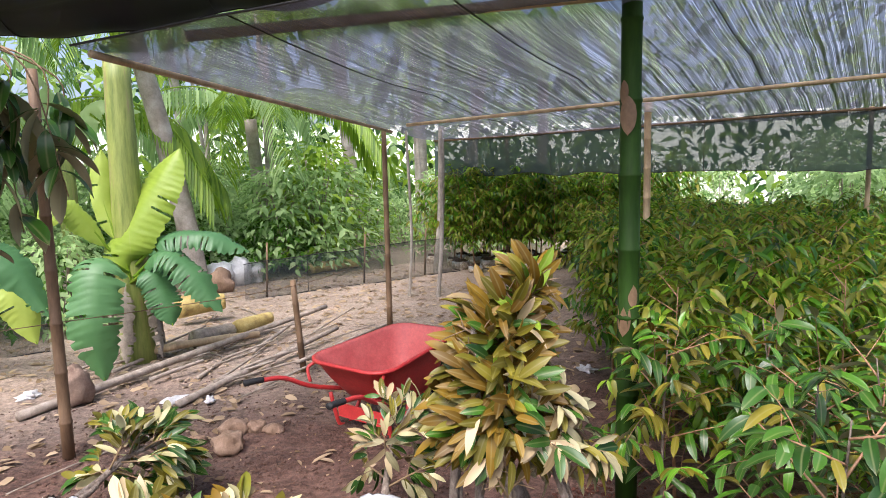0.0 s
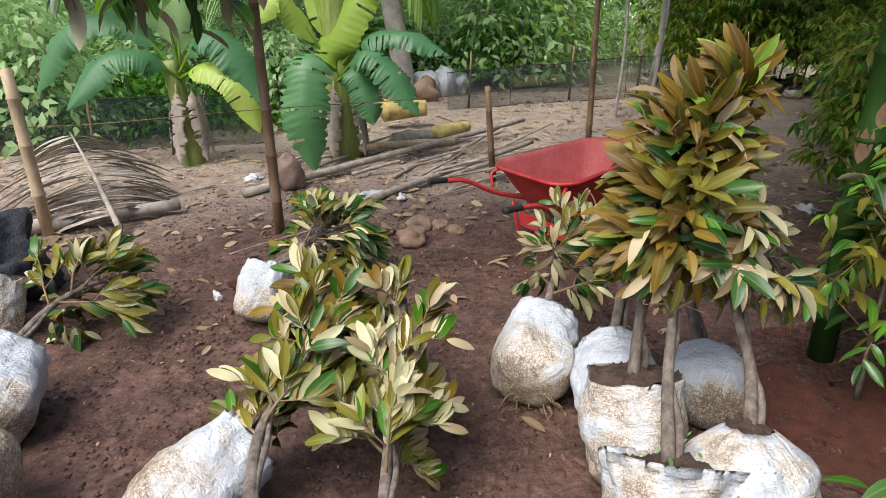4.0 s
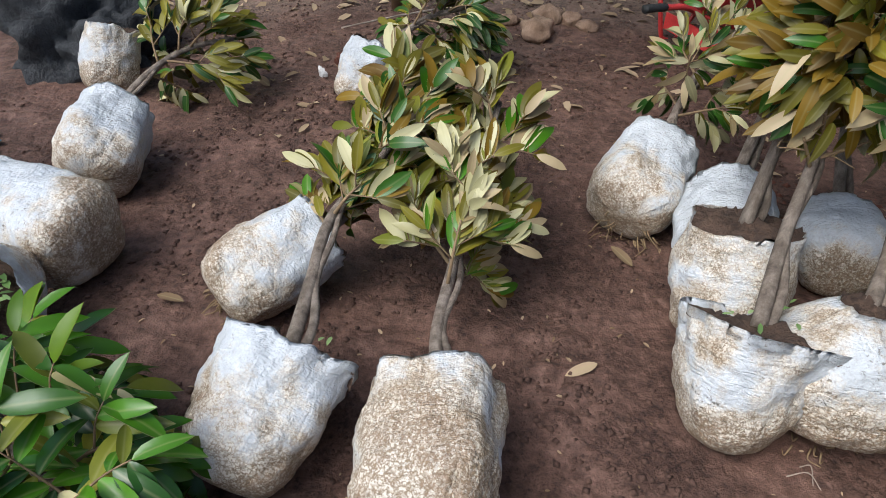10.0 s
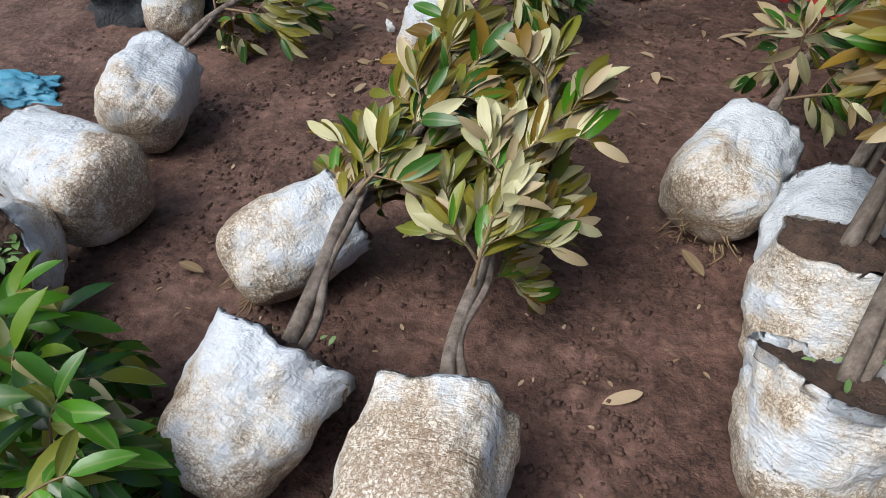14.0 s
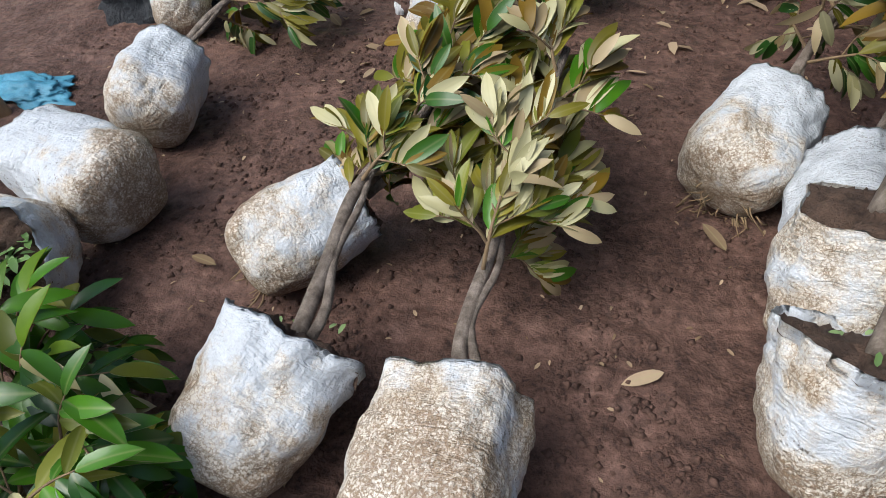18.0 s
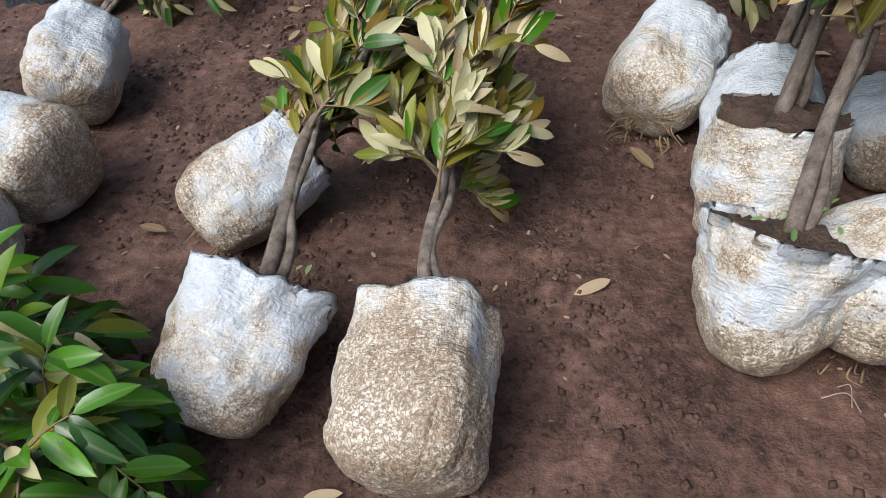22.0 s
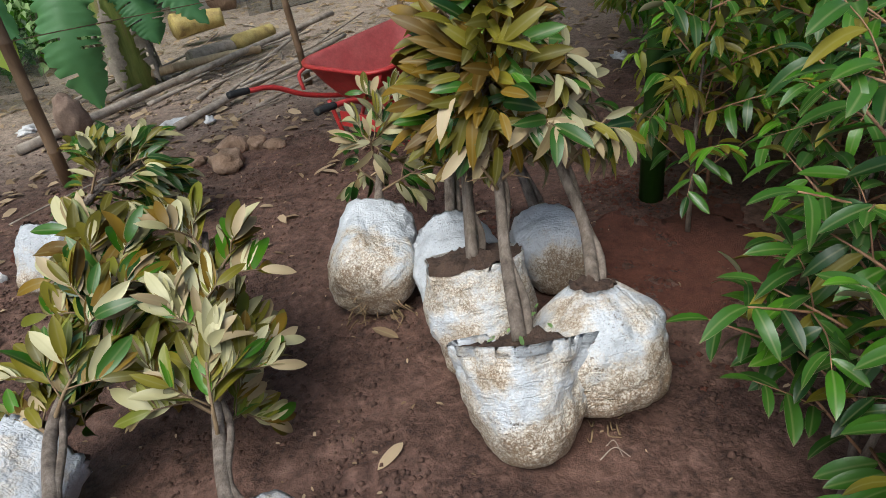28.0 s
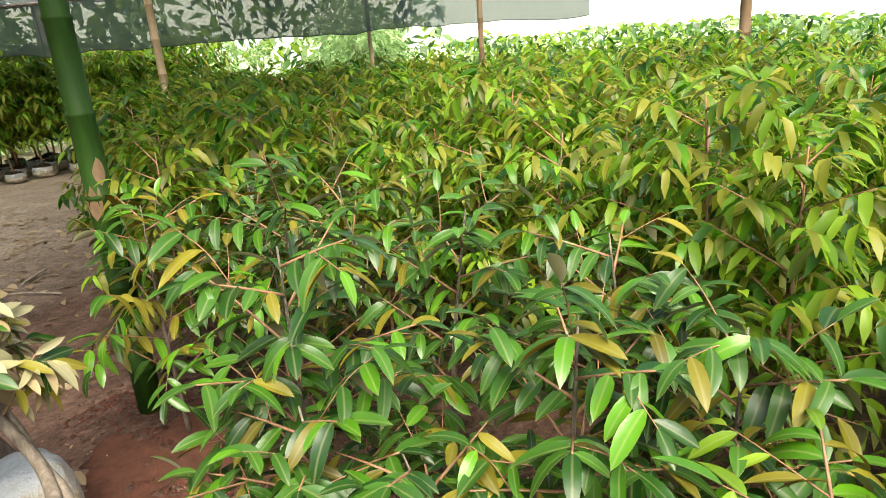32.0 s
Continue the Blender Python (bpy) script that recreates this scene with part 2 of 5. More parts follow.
    both.operation, both.inputs[1].default_value = "MULTIPLY_ADD", 0.3
    l.new(ra.outputs[0], both.inputs[0])
    l.new(fold.outputs[0], both.inputs[2])
    # crosswise wrinkles where the cloth has slumped
    mp4 = n.new("ShaderNodeMapping")
    mp4.inputs["Location"].default_value = (seed * 1.9, seed * 0.7, seed * 4.3)
    mp4.inputs["Scale"].default_value = (0.7, 0.7, 4.5)
    l.new(ring.outputs["Vector"], mp4.inputs[0])
    wr = n.new("ShaderNodeTexNoise")
    wr.inputs["Scale"].default_value, wr.inputs["Detail"].default_value, wr.inputs["Distortion"].default_value = 4.5, 5.0, 0.6
    l.new(mp4.outputs[0], wr.inputs[0])
    ws = n.new("ShaderNodeMath")
    ws.operation, ws.inputs[1].default_value = "SUBTRACT", 0.5
    l.new(wr.outputs[0], ws.inputs[0])
    wa = n.new("ShaderNodeMath")
    wa.operation = "ABSOLUTE"
    l.new(ws.outputs[0], wa.inputs[0])
    wm = n.new("ShaderNodeMath")
    wm.operation, wm.inputs[1].default_value = "MULTIPLY_ADD", 0.4
    l.new(wa.outputs[0], wm.inputs[0])
    l.new(both.outputs[0], wm.inputs[2])
    l.new(wm.outputs[0], h.inputs[2])
    bump(n, l, b, h.outputs[0], 1.0, 0.026)
    return m


def net_material(name, cover, tint, gap=0.4, glow=0.8, close=0.1):
    """Black knitted shade cloth: fine bands of threads with light between them."""
    m, n, l, b = material(name, 0.7)
    tc = n.new("ShaderNodeTexCoord")
    mp = n.new("ShaderNodeMapping")
    mp.inputs["Scale"].default_value = (230.0, 0.08, 1.0)
    l.new(tc.outputs["UV"], mp.inputs[0])
    w = n.new("ShaderNodeTexNoise")
    w.inputs["Scale"].default_value, w.inputs["Detail"].default_value, w.inputs["Roughness"].default_value = 1.0, 4.0, 0.7
    l.new(mp.outputs[0], w.inputs[0])
    mp2 = n.new("ShaderNodeMapping")
    mp2.inputs["Scale"].default_value = (150.0, 110.0, 1.0)
    l.new(tc.outputs["UV"], mp2.inputs[0])
    w2 = n.new("ShaderNodeTexNoise")
    w2.inputs["Scale"].default_value = 1.0
    l.new(mp2.outputs[0], w2.inputs[0])
    s = n.new("ShaderNodeMath")
    s.operation = "MULTIPLY_ADD"
    s.inputs[1].default_value = 0.35
    l.new(w2.outputs[0], s.inputs[0])
    l.new(w.outputs[0], s.inputs[2])
    thin = gap * close
    clear = ramp(n, l, s.outputs[0], [(cover - 0.07, (thin, thin, thin)), (cover + 0.10, (gap, gap, gap))]).outputs[0]
    thread = ramp(n, l, s.outputs[0], [(cover - 0.05, (0.0, 0.0, 0.0)), (cover + 0.08, (glow, glow, glow))]).outputs[0]
    b.inputs["Base Color"].default_value = (*tint, 1)
    lit = n.new("ShaderNodeBsdfTranslucent")
    lit.inputs[0].default_value = (0.72, 0.72, 0.95, 1)
    body = n.new("ShaderNodeMixShader")
    l.new(thread, body.inputs[0])
    l.new(b.outputs[0], body.inputs[1])
    l.new(lit.outputs[0], body.inputs[2])
    tr = n.new("ShaderNodeBsdfTransparent")
    mx = n.new("ShaderNodeMixShader")
    l.new(clear, mx.inputs[0])
    l.new(body.outputs[0], mx.inputs[1])
    l.new(tr.outputs[0], mx.inputs[2])
    l.new(mx.outputs[0], n["Material Output"].inputs[0])
    return m


SOIL = soil_material()
DIRT = mottled("potting soil", [(0.3, (0.035, 0.02, 0.013)), (0.7, (0.15, 0.09, 0.058))], 18, 0.9, (0.8, 0.02))
CLOD = mottled("dark damp soil clods", [(0.3, (0.045, 0.022, 0.015)), (0.7, (0.17, 0.092, 0.064))], 30, 0.9, (0.6, 0.01))
RED_EARTH = mottled("crumbled red earth", [(0.3, (0.09, 0.025, 0.012)), (0.7, (0.20, 0.07, 0.04))], 20, 0.9, (0.9, 0.02))
SACKS = [sack_material("woven white plastic, muddy %s" % w, mud, k) for k, (w, mud) in enumerate([("low", 0.16), ("much", 0.23), ("some", 0.205), ("little", 0.11), ("hardly", 0.03)])]
BARK = mottled("young grey-brown bark", [(0.32, (0.10, 0.075, 0.055)), (0.5, (0.22, 0.175, 0.135)), (0.68, (0.36, 0.30, 0.245))], 34, 0.85, (0.9, 0.008), stretch=(1, 1, 0.4))
TWIG = mottled("thin green-brown twig", [(0.3, (0.16, 0.10, 0.05)), (0.7, (0.30, 0.21, 0.11))], 20, 0.8)
PINK_TWIG = mottled("reddish young twig", [(0.3, (0.22, 0.10, 0.05)), (0.7, (0.38, 0.22, 0.12))], 20, 0.7)
BAMBOO_GREEN = mottled("green bamboo", [(0.3, (0.010, 0.032, 0.003)), (0.62, (0.026, 0.070, 0.006)), (0.78, (0.09, 0.08, 0.025))], 5, 0.65, (0.1, 0.003), stretch=(1, 1, 0.2))
BAMBOO_GREEN.node_tree.nodes["Principled BSDF"].inputs["Specular IOR Level"].default_value = 0.2
BAMBOO_DRY = mottled("dry tan bamboo", [(0.3, (0.32, 0.22, 0.12)), (0.7, (0.60, 0.46, 0.28))], 8, 0.6, (0.2, 0.003), stretch=(1, 1, 0.25))
BAMBOO_BROWN = mottled("weathered brown bamboo", [(0.3, (0.12, 0.07, 0.035)), (0.7, (0.27, 0.17, 0.09))], 8, 0.65, (0.2, 0.003), stretch=(1, 1, 0.25))
GREY_STICK = mottled("grey dry stick", [(0.3, (0.20, 0.16, 0.12)), (0.7, (0.46, 0.40, 0.33))], 14, 0.9, (0.4, 0.004))
RED_PAINT = mottled("scuffed red enamel paint", [(0.25, (0.48, 0.03, 0.03)), (0.6, (0.62, 0.055, 0.05))], 6, 0.42, (0.08, 0.002))
RED_INSIDE = mottled("paler red paint", [(0.25, (0.55, 0.10, 0.09)), (0.65, (0.68, 0.17, 0.15))], 5, 0.6, (0.1, 0.002))
RUBBER = mottled("black rubber", [(0.3, (0.012, 0.012, 0.012)), (0.7, (0.03, 0.03, 0.03))], 20, 0.7)
LEAF = {}
for key, (dark, light, rough) in {
    "green": ((0.024, 0.09, 0.004), (0.11, 0.29, 0.013), 0.28),
    "deep": ((0.014, 0.055, 0.006), (0.06, 0.165, 0.014), 0.34),
    "lime": ((0.11, 0.23, 0.010), (0.30, 0.46, 0.03), 0.42),
    "olive": ((0.12, 0.105, 0.007), (0.32, 0.285, 0.028), 0.42),
    "tan": ((0.30, 0.22, 0.10), (0.54, 0.43, 0.25), 0.5),
    "gold": ((0.15, 0.082, 0.005), (0.32, 0.200, 0.016), 0.5),
    "pale": ((0.34, 0.31, 0.13), (0.66, 0.62, 0.36), 0.45),
    "young": ((0.12, 0.15, 0.012), (0.32, 0.32, 0.035), 0.42),
    "silver": ((0.22, 0.20, 0.10), (0.46, 0.43, 0.26), 0.5),
    "bush": ((0.18, 0.32, 0.09), (0.54, 0.72, 0.34), 0.45),
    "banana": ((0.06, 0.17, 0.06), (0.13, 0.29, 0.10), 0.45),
    # lighter banana green, with sun on the blade put into the colour
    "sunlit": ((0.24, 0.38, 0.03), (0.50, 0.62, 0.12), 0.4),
    "mango": ((0.008, 0.03, 0.006), (0.03, 0.09, 0.012), 0.35),
    "dry": ((0.22, 0.15, 0.08), (0.50, 0.38, 0.24), 0.85),
}.items():
    thin = 0.6 if key == "bush" else 0.45 if key in ( "lime", "sunlit", "gold", "olive") else 0.3
    LEAF[key] = leafy("leaf " + key, dark, light, rough, "OBJECT", thin)
    LEAF[key + "_many"] = leafy("leaves " + key, dark, light, rough, "ISLAND", 0.55 if key in ("green", "lime", "young") else thin)
NET = net_material("black shade net", 0.69, (0.025, 0.025, 0.035), 0.52, 0.24, 0.18)
NET_DARK = net_material("doubled black shade net", 0.80, (0.012, 0.012, 0.014), 0.06, 0.01)
NET_SKIRT = net_material("hanging black shade net", 0.66, (0.02, 0.04, 0.042), 0.20, 0.04, 0.3)
NET_FENCE = net_material("thin dark fence net", 0.55, (0.02, 0.035, 0.036), 0.6, 0.05)
STONE = mottled("dusty brown stone", [(0.3, (0.16, 0.10, 0.07)), (0.7, (0.36, 0.26, 0.19))], 9, 0.9, (0.5, 0.01))
WHITE_WASTE = mottled("crumpled pale plastic", [(0.3, (0.5, 0.5, 0.48)), (0.7, (0.8, 0.8, 0.8))], 12, 0.5)

# ---- building helpers ----


def link(name, bm_or_mesh, mat, parent=None, label="", smooth=True):
    me = bm_or_mesh
    if isinstance(me, bmesh.types.BMesh):
        me = bpy.data.meshes.new(name)
        bm_or_mesh.to_mesh(me)
        bm_or_mesh.free()
    for x in mat if isinstance(mat, (list, tuple)) else [mat]:
        me.materials.append(x)
    if smooth:
        me.polygons.foreach_set("use_smooth", [True] * len(me.polygons))
    ob = new(name, me)
    ob.parent = parent
    return tagged(ob, label) if label else ob


def part(name, bm, mat, parent, label="", smooth=True):
    return link(name, bm, mat, parent, label, smooth)


def root(name, where, label, category, group="", kind="", rz=0.0):
    e = new(name)
    e.empty_display_size = 0.1
    e.matrix_basis = pose(*where, 0, 0, rz)
    return tagged(e, label, category, group, kind)


def smooth_line(points, steps=4):
    """A Catmull-Rom line through the points."""
    p = [Vector(q) for q in points]
    p = [p[0] * 2 - p[1]] + p + [p[-1] * 2 - p[-2]]
    out = []
    for a, b, c, d in zip(p, p[1:], p[2:], p[3:]):
        for k in range(steps):
            t = k / steps
            out.append(0.5 * (2 * b + (c - a) * t + (2 * a - 5 * b + 4 * c - d) * t * t + (3 * b - a - 3 * c + d) * t ** 3))
    return out + [p[-2]]


def tube(bm, line, radii, sides=7, knots=(), caps=True):
    """A tapered tube along a line; knots: places from 0 to 1 with a swollen ring, as on bamboo."""
    n = len(line)
    rings = []
    side = None
    for i, c in enumerate(line):
        d = (line[min(i + 1, n - 1)] - line[max(i - 1, 0)]).normalized()
        if side is None:
            side = d.orthogonal().normalized()
        side = (side - d * side.dot(d)).normalized()
        up = d.cross(side)
        t = i / (n - 1)
        r = radii[0] + (radii[1] - radii[0]) * t if len(radii) == 2 else radii[i]
        rings.append([bm.verts.new(c + (side * math.cos(a) + up * math.sin(a)) * r) for a in (2 * math.pi * k / sides for k in range(sides))])
    for a, b in zip(rings, rings[1:]):
        for k in range(sides):
            bm.faces.new((a[k], a[(k + 1) % sides], b[(k + 1) % sides], b[k]))
    if caps:
        bm.faces.new(rings[0][::-1])
        bm.faces.new(rings[-1])
    return bm


def cane(a, b, r0, r1, gap=0.3, sides=12, bow=0.0, seed=0):
    """A bamboo cane from a to b with knots."""
    rng = random.Random(seed)
    a, b = Vector(a), Vector(b)
    length = (b - a).length
    ts, t = [], 0.0
    while t < length:
        ts.append(t)
        t += gap * rng.uniform(0.85, 1.15)
    line, radii = [], []
    off = (b - a).orthogonal().normalized() * bow
    def add(s, k):
        f = min(max(s / length, 0), 1)
        line.append(a.lerp(b, f) + off * math.sin(math.pi * f))
        radii.append((r0 + (r1 - r0) * f) * k)
    for s in ts:
        if s > 0.02:
            add(s - 0.012, 1.0)
            add(s - 0.004, 1.10)
            add(s + 0.004, 1.10)
            add(s + 0.012, 0.98)
        else:
            add(s, 1.0)
    add(length, 1.0)
    return tube(bmesh.new(), line, radii, sides)


def leaf_data(length=0.135, width=0.038, fold=0.25, droop=0.3, two_faced=True, cells=5, twist=0.0):
    """Points and faces of a pointed leaf along +y, its upper face to +z. Faces of the lower skin carry 1."""
    prof = [(0.0, 0.05), (0.08, 0.46), (0.22, 0.86), (0.42, 1.0), (0.62, 0.97), (0.78, 0.78), (0.89, 0.46), (0.955, 0.17), (1.0, 0.0)] if cells == 5 else [(0.0, 0.05), (0.42, 1.0), (1.0, 0.0)] if cells == 2 else [(0.0, 0.06), (0.25, 0.92), (0.68, 0.92), (1.0, 0.0)]
    verts, faces, kinds = [], [], []
    for skin in range(2 if two_faced else 1):
        base = len(verts)
        for t, w in prof:
            y = length * t * (1 - 0.12 * droop * t)
            z = -droop * length * t * t * 0.6 - 0.0012 * skin
            hw = width * 0.5 * w
            tw = twist * t
            for s in (-1, 0, 1):
                x = s * hw
                verts.append((x * math.cos(tw), y, z + abs(x) * fold + x * math.sin(tw)))
        for i in range(len(prof) - 1):
            a = base + 3 * i
            for k in (0, 1):
                q = (a + k, a + k + 1, a + k + 4, a + k + 3)
                faces.append(q if skin == 0 else q[::-1])
                kinds.append(skin)
    return np.array(verts), faces, kinds


def leaf_mesh(name, top, under, **kw):
    v, f, k = leaf_data(**kw)
    me = bpy.data.meshes.new(name)
    me.from_pydata(v.tolist(), [], f)
    me.materials.append(top)
    me.materials.append(under)
    me.polygons.foreach_set("material_index", k)
    me.polygons.foreach_set("use_smooth", [True] * len(f))
    return me


def many(name, data, places, mats, parent=None, pick=None):
    """One mesh of many copies of a leaf, at the given poses."""
    v, f, k = data
    nv, count = len(v), len(places)
    m = np.array([np.array(p) for p in places]).reshape(count, 4, 4)
    h = np.c_[v, np.ones(nv)]
    allv = np.einsum("nij,vj->nvi", m, h)[:, :, :3].reshape(-1, 3)
    fa = np.array(f)
    allf = (fa[None] + (np.arange(count) * nv)[:, None, None]).reshape(-1, 4)
    me = bpy.data.meshes.new(name)
    me.vertices.add(len(allv))
    me.vertices.foreach_set("co", allv.ravel())
    me.loops.add(allf.size)
    me.loops.foreach_set("vertex_index", allf.ravel())
    me.polygons.add(len(allf))
    me.polygons.foreach_set("loop_start", np.arange(0, allf.size, 4))
    me.polygons.foreach_set("loop_total", np.full(len(allf), 4))
    me.update(calc_edges=True)
    for x in mats:
        me.materials.append(x)
    idx = np.tile(np.array(k), count)
    if pick is not None:
        idx = idx + 2 * np.repeat(np.array(pick), len(k))
    me.polygons.foreach_set("material_index", idx.astype(np.int32))
    me.polygons.foreach_set("use_smooth", np.ones(len(allf), bool))
    ob = new(name, me)
    ob.parent = parent
    return ob


def facing(at, along, up, scale=1.0):
    """A pose with +y along a way and +z as near to up as it can be."""
    y = Vector(along).normalized()
    x = y.cross(Vector(up))
    x = x.normalized() if x.length > 1e-5 else y.orthogonal().normalized()
    z = x.cross(y)
    m = Matrix((x, y, z)).transposed().to_4x4()
    return Matrix.Translation(at) @ m @ Matrix.Scale(scale, 4)


# ---- the yard's ground ----
def ground_height(x, y):
    near = 1.0 if -2.6 < x < 2.2 and 0.2 < y < 4.5 else 0.0
    clod = near * max(0.0, noise.noise((x * 17, y * 17, 5))) * max(0.0, 0.35 + noise.noise((x * 2.6, y * 2.6, 9))) * 0.035
    return clod + 0.018 * noise.noise((x * 1.3, y * 1.3, 0)) + 0.009 * noise.noise((x * 6, y * 6, 3)) + 0.006 * abs(noise.noise((x * 13, y * 13, 7)))


def build_ground():
    bm = bmesh.new()
    xs = sorted(set([-400, -120, -40, -20, -12] + [round(-8 + 0.1 * k, 3) for k in range(56)] + [round(-2.4 + 0.016 * k, 3) for k in range(272)] + [round(2.1 + 0.1 * k, 3) for k in range(24)] + [4.5 + 0.5 * k for k in range(18)] + [14, 20, 40, 120, 400]))
    ys = sorted(set([-400, -120, -40, -12, -5] + [round(-2 + 0.1 * k, 3) for k in range(22)] + [round(0.2 + 0.016 * k, 3) for k in range(160)] + [round(2.78 + 0.03 * k, 3) for k in range(30)] + [round(3.7 + 0.1 * k, 3) for k in range(43)] + [8 + 0.5 * k for k in range(16)] + [18, 24, 40, 120, 400]))
    grid = [[bm.verts.new((x, y, ground_height(x, y) if abs(x) < 15 and abs(y) < 16 else 0.0)) for x in xs] for y in ys]
    for r0, r1 in zip(grid, grid[1:]):
        for a, b, c, d in zip(r0, r0[1:], r1[1:], r1):
            bm.faces.new((a, b, c, d))
    tagged(link("ground", bm, SOIL), "trodden red-brown earth, dry and littered near the grove", "ground", kind="structure")


build_ground()



SOFT_BARK = mottled("pale palm bark", [(0.3, (0.22, 0.19, 0.15)), (0.7, (0.50, 0.46, 0.40))], 5, 0.9, (0.5, 0.02))
BANANA_STEM = mottled("yellow-green banana stem", [(0.3, (0.10, 0.15, 0.025)), (0.55, (0.26, 0.31, 0.07)), (0.72, (0.26, 0.19, 0.10))], 5, 0.5, (0.2, 0.01), stretch=(3, 3, 0.3))
FROND = mottled("dry grey palm leaf", [(0.3, (0.24, 0.20, 0.16)), (0.7, (0.50, 0.43, 0.35))], 9, 0.9, (0.3, 0.01))
YELLOW_LOG = mottled("yellow peeled trunk piece", [(0.3, (0.26, 0.18, 0.07)), (0.5, (0.50, 0.38, 0.12)), (0.7, (0.60, 0.50, 0.20))], 9, 0.7)
BLACK_CLOTH = mottled("dusty black net heap", [(0.3, (0.012, 0.013, 0.016)), (0.7, (0.06, 0.065, 0.07))], 7, 0.85, (0.8, 0.03))
BLUE_CLOTH = mottled("faded blue plastic", [(0.3, (0.05, 0.22, 0.34)), (0.7, (0.12, 0.38, 0.52))], 7, 0.5)
HUSK = mottled("brown coconut husk", [(0.3, (0.20, 0.12, 0.07)), (0.7, (0.42, 0.29, 0.20))], 10, 0.9, (0.7, 0.02), stretch=(1, 1, 0.3))

# ---- sacks and saplings ----
def sack(parent, centre, axis, length, width, mat_no, seed, squash=1.0, taper=0.92, sunk=0.05, narrow=0.0, rag=1.0, wide=1.0, deep=1.0, ear=None, boxy=0.45, gather=0.0):
    """A filled woven sack about its own axis: gathered foot, slumped and creased body, ragged open mouth with soil in it. Its lowest point rests on the ground.
    wide, deep: how far the mouth is pulled out across and along the view; ear: the angle of a loose corner of the mouth."""
    az = Vector(axis).normalized()
    ax = az.cross(Vector((0, 0, 1)))
    ax = ax.normalized() if ax.length > 0.05 else Vector((1, 0, 0))
    rot = Matrix((ax, az.cross(ax), az)).transposed()
    off = seed * 7.3
    sides = 80
    shape = [(0.004, 0.25), (0.015, 0.48), (0.04, 0.66), (0.08, 0.79), (0.14, 0.89), (0.22, 0.96), (0.3, 0.99), (0.38, 1.0), (0.5, 1.0), (0.7, 0.98), (0.86, 0.95), (1.0, 0.92)]
    levels = [0.004, 0.015, 0.03, 0.05, 0.075, 0.1, 0.13] + [0.16 + 0.84 * k / 25 for k in range(26)]
    prof = [(t, float(np.interp(t, [q[0] for q in shape], [q[1] for q in shape]))) for t in levels]
    o = Vector((off, off * 0.37, 0))
    rings = []
    for t, w in prof:
        ring = []
        w = w * (1 + (taper - 0.92) * (t - 0.35) / 0.6) * (1 - narrow * (1 - t))
        w *= 1 - gather * max(0.0, (t - 0.66) / 0.34) ** 1.7
        loose = (1 + gather) * max(0.0, (t - 0.62) / 0.38) + 0.8 * max(0.0, 1 - t / 0.2)
        for k in range(sides):
            a = 2 * math.pi * k / sides
            ca, sa = math.cos(a), math.sin(a)
            d = Vector((ca, sa, t * 2.2))
            fold1 = max(0.0, 1 - abs(noise.noise(d * 1.7 + o * 2)) / 0.10)
            fold2 = max(0.0, 1 - abs(noise.noise(Vector((ca * 2.6, sa * 2.6, t * 7.5)) + o)) / 0.16)
            fold3 = max(0.0, 1 - abs(noise.noise(Vector((ca * 4.2, sa * 4.2, t * 4.0)) + o * 3)) / 0.2)
            pleat = noise.noise(Vector((ca * 6.5, sa * 6.5, t * 1.1)) + o)
            lump = 0.99 + 0.14 * noise.noise(d * 1.3 + o) + 0.05 * noise.noise(d * 3.4 + o) - 0.035 * fold1 - 0.022 * fold2 - 0.014 * fold3 + 0.07 * loose * pleat
            box = (abs(math.cos(a + off)) ** 4 + abs(math.sin(a + off)) ** 4) ** -0.25
            r = width * 0.5 * w * lump * (1 - boxy + boxy * box) * 0.98
            if ear is not None:
                r *= 1 + 0.13 * t ** 6 * math.exp(-((math.cos(a - ear) - 1) / 0.06) ** 2)
            rim = rag * length * (0.07 * noise.noise((ca * 2.0, sa * 2.0, off)) + 0.03 * noise.noise((ca * 6, sa * 6, off))) * max(0.0, t - 0.7) / 0.3
            p = rot @ Vector((r * ca * (1 + (wide - 1) * t), r * sa * (1 + (deep - 1) * t), (t - 0.5) * length + rim))
            p.z *= squash
            ring.append(p)
        rings.append(ring)
    low = min(p.z for r in rings for p in r)
    shift = Vector((centre[0], centre[1], -low))
    def settle(p):
        p = p + shift
        if p.z < 0.05:
            p.z = 0.008 + p.z * 0.84
        p.z -= 0.012
        return p
    rings = [[settle(p) for p in ring] for ring in rings]
    bm = bmesh.new()
    vs = [[bm.verts.new(p) for p in ring] for ring in rings]
    for a, b in zip(vs, vs[1:]):
        for k in range(sides):
            bm.faces.new((a[k], a[(k + 1) % sides], b[(k + 1) % sides], b[k]))
    bm.faces.new(vs[0][::-1])
    top = rings[-1]
    mouth = sum(top, Vector()) / sides
    sink = rot @ Vector((0, 0, -max(sunk, 0.06) * length))
    inner = [bm.verts.new(p.lerp(mouth, 0.03) + sink) for p in top]
    for k in range(sides):
        bm.faces.new((vs[-1][k], vs[-1][(k + 1) % sides], inner[(k + 1) % sides], inner[k]))
    inv = Matrix.Translation(parent.matrix_basis.translation).inverted()
    bm.transform(inv)
    bag = part("grow_bag", bm, SACKS[mat_no], parent)
    al = bag.data.attributes.new("along", "FLOAT", "POINT")
    ts = [t for t, _ in prof for _ in range(sides)]
    rd = bag.data.attributes.new("round", "FLOAT_VECTOR", "POINT")
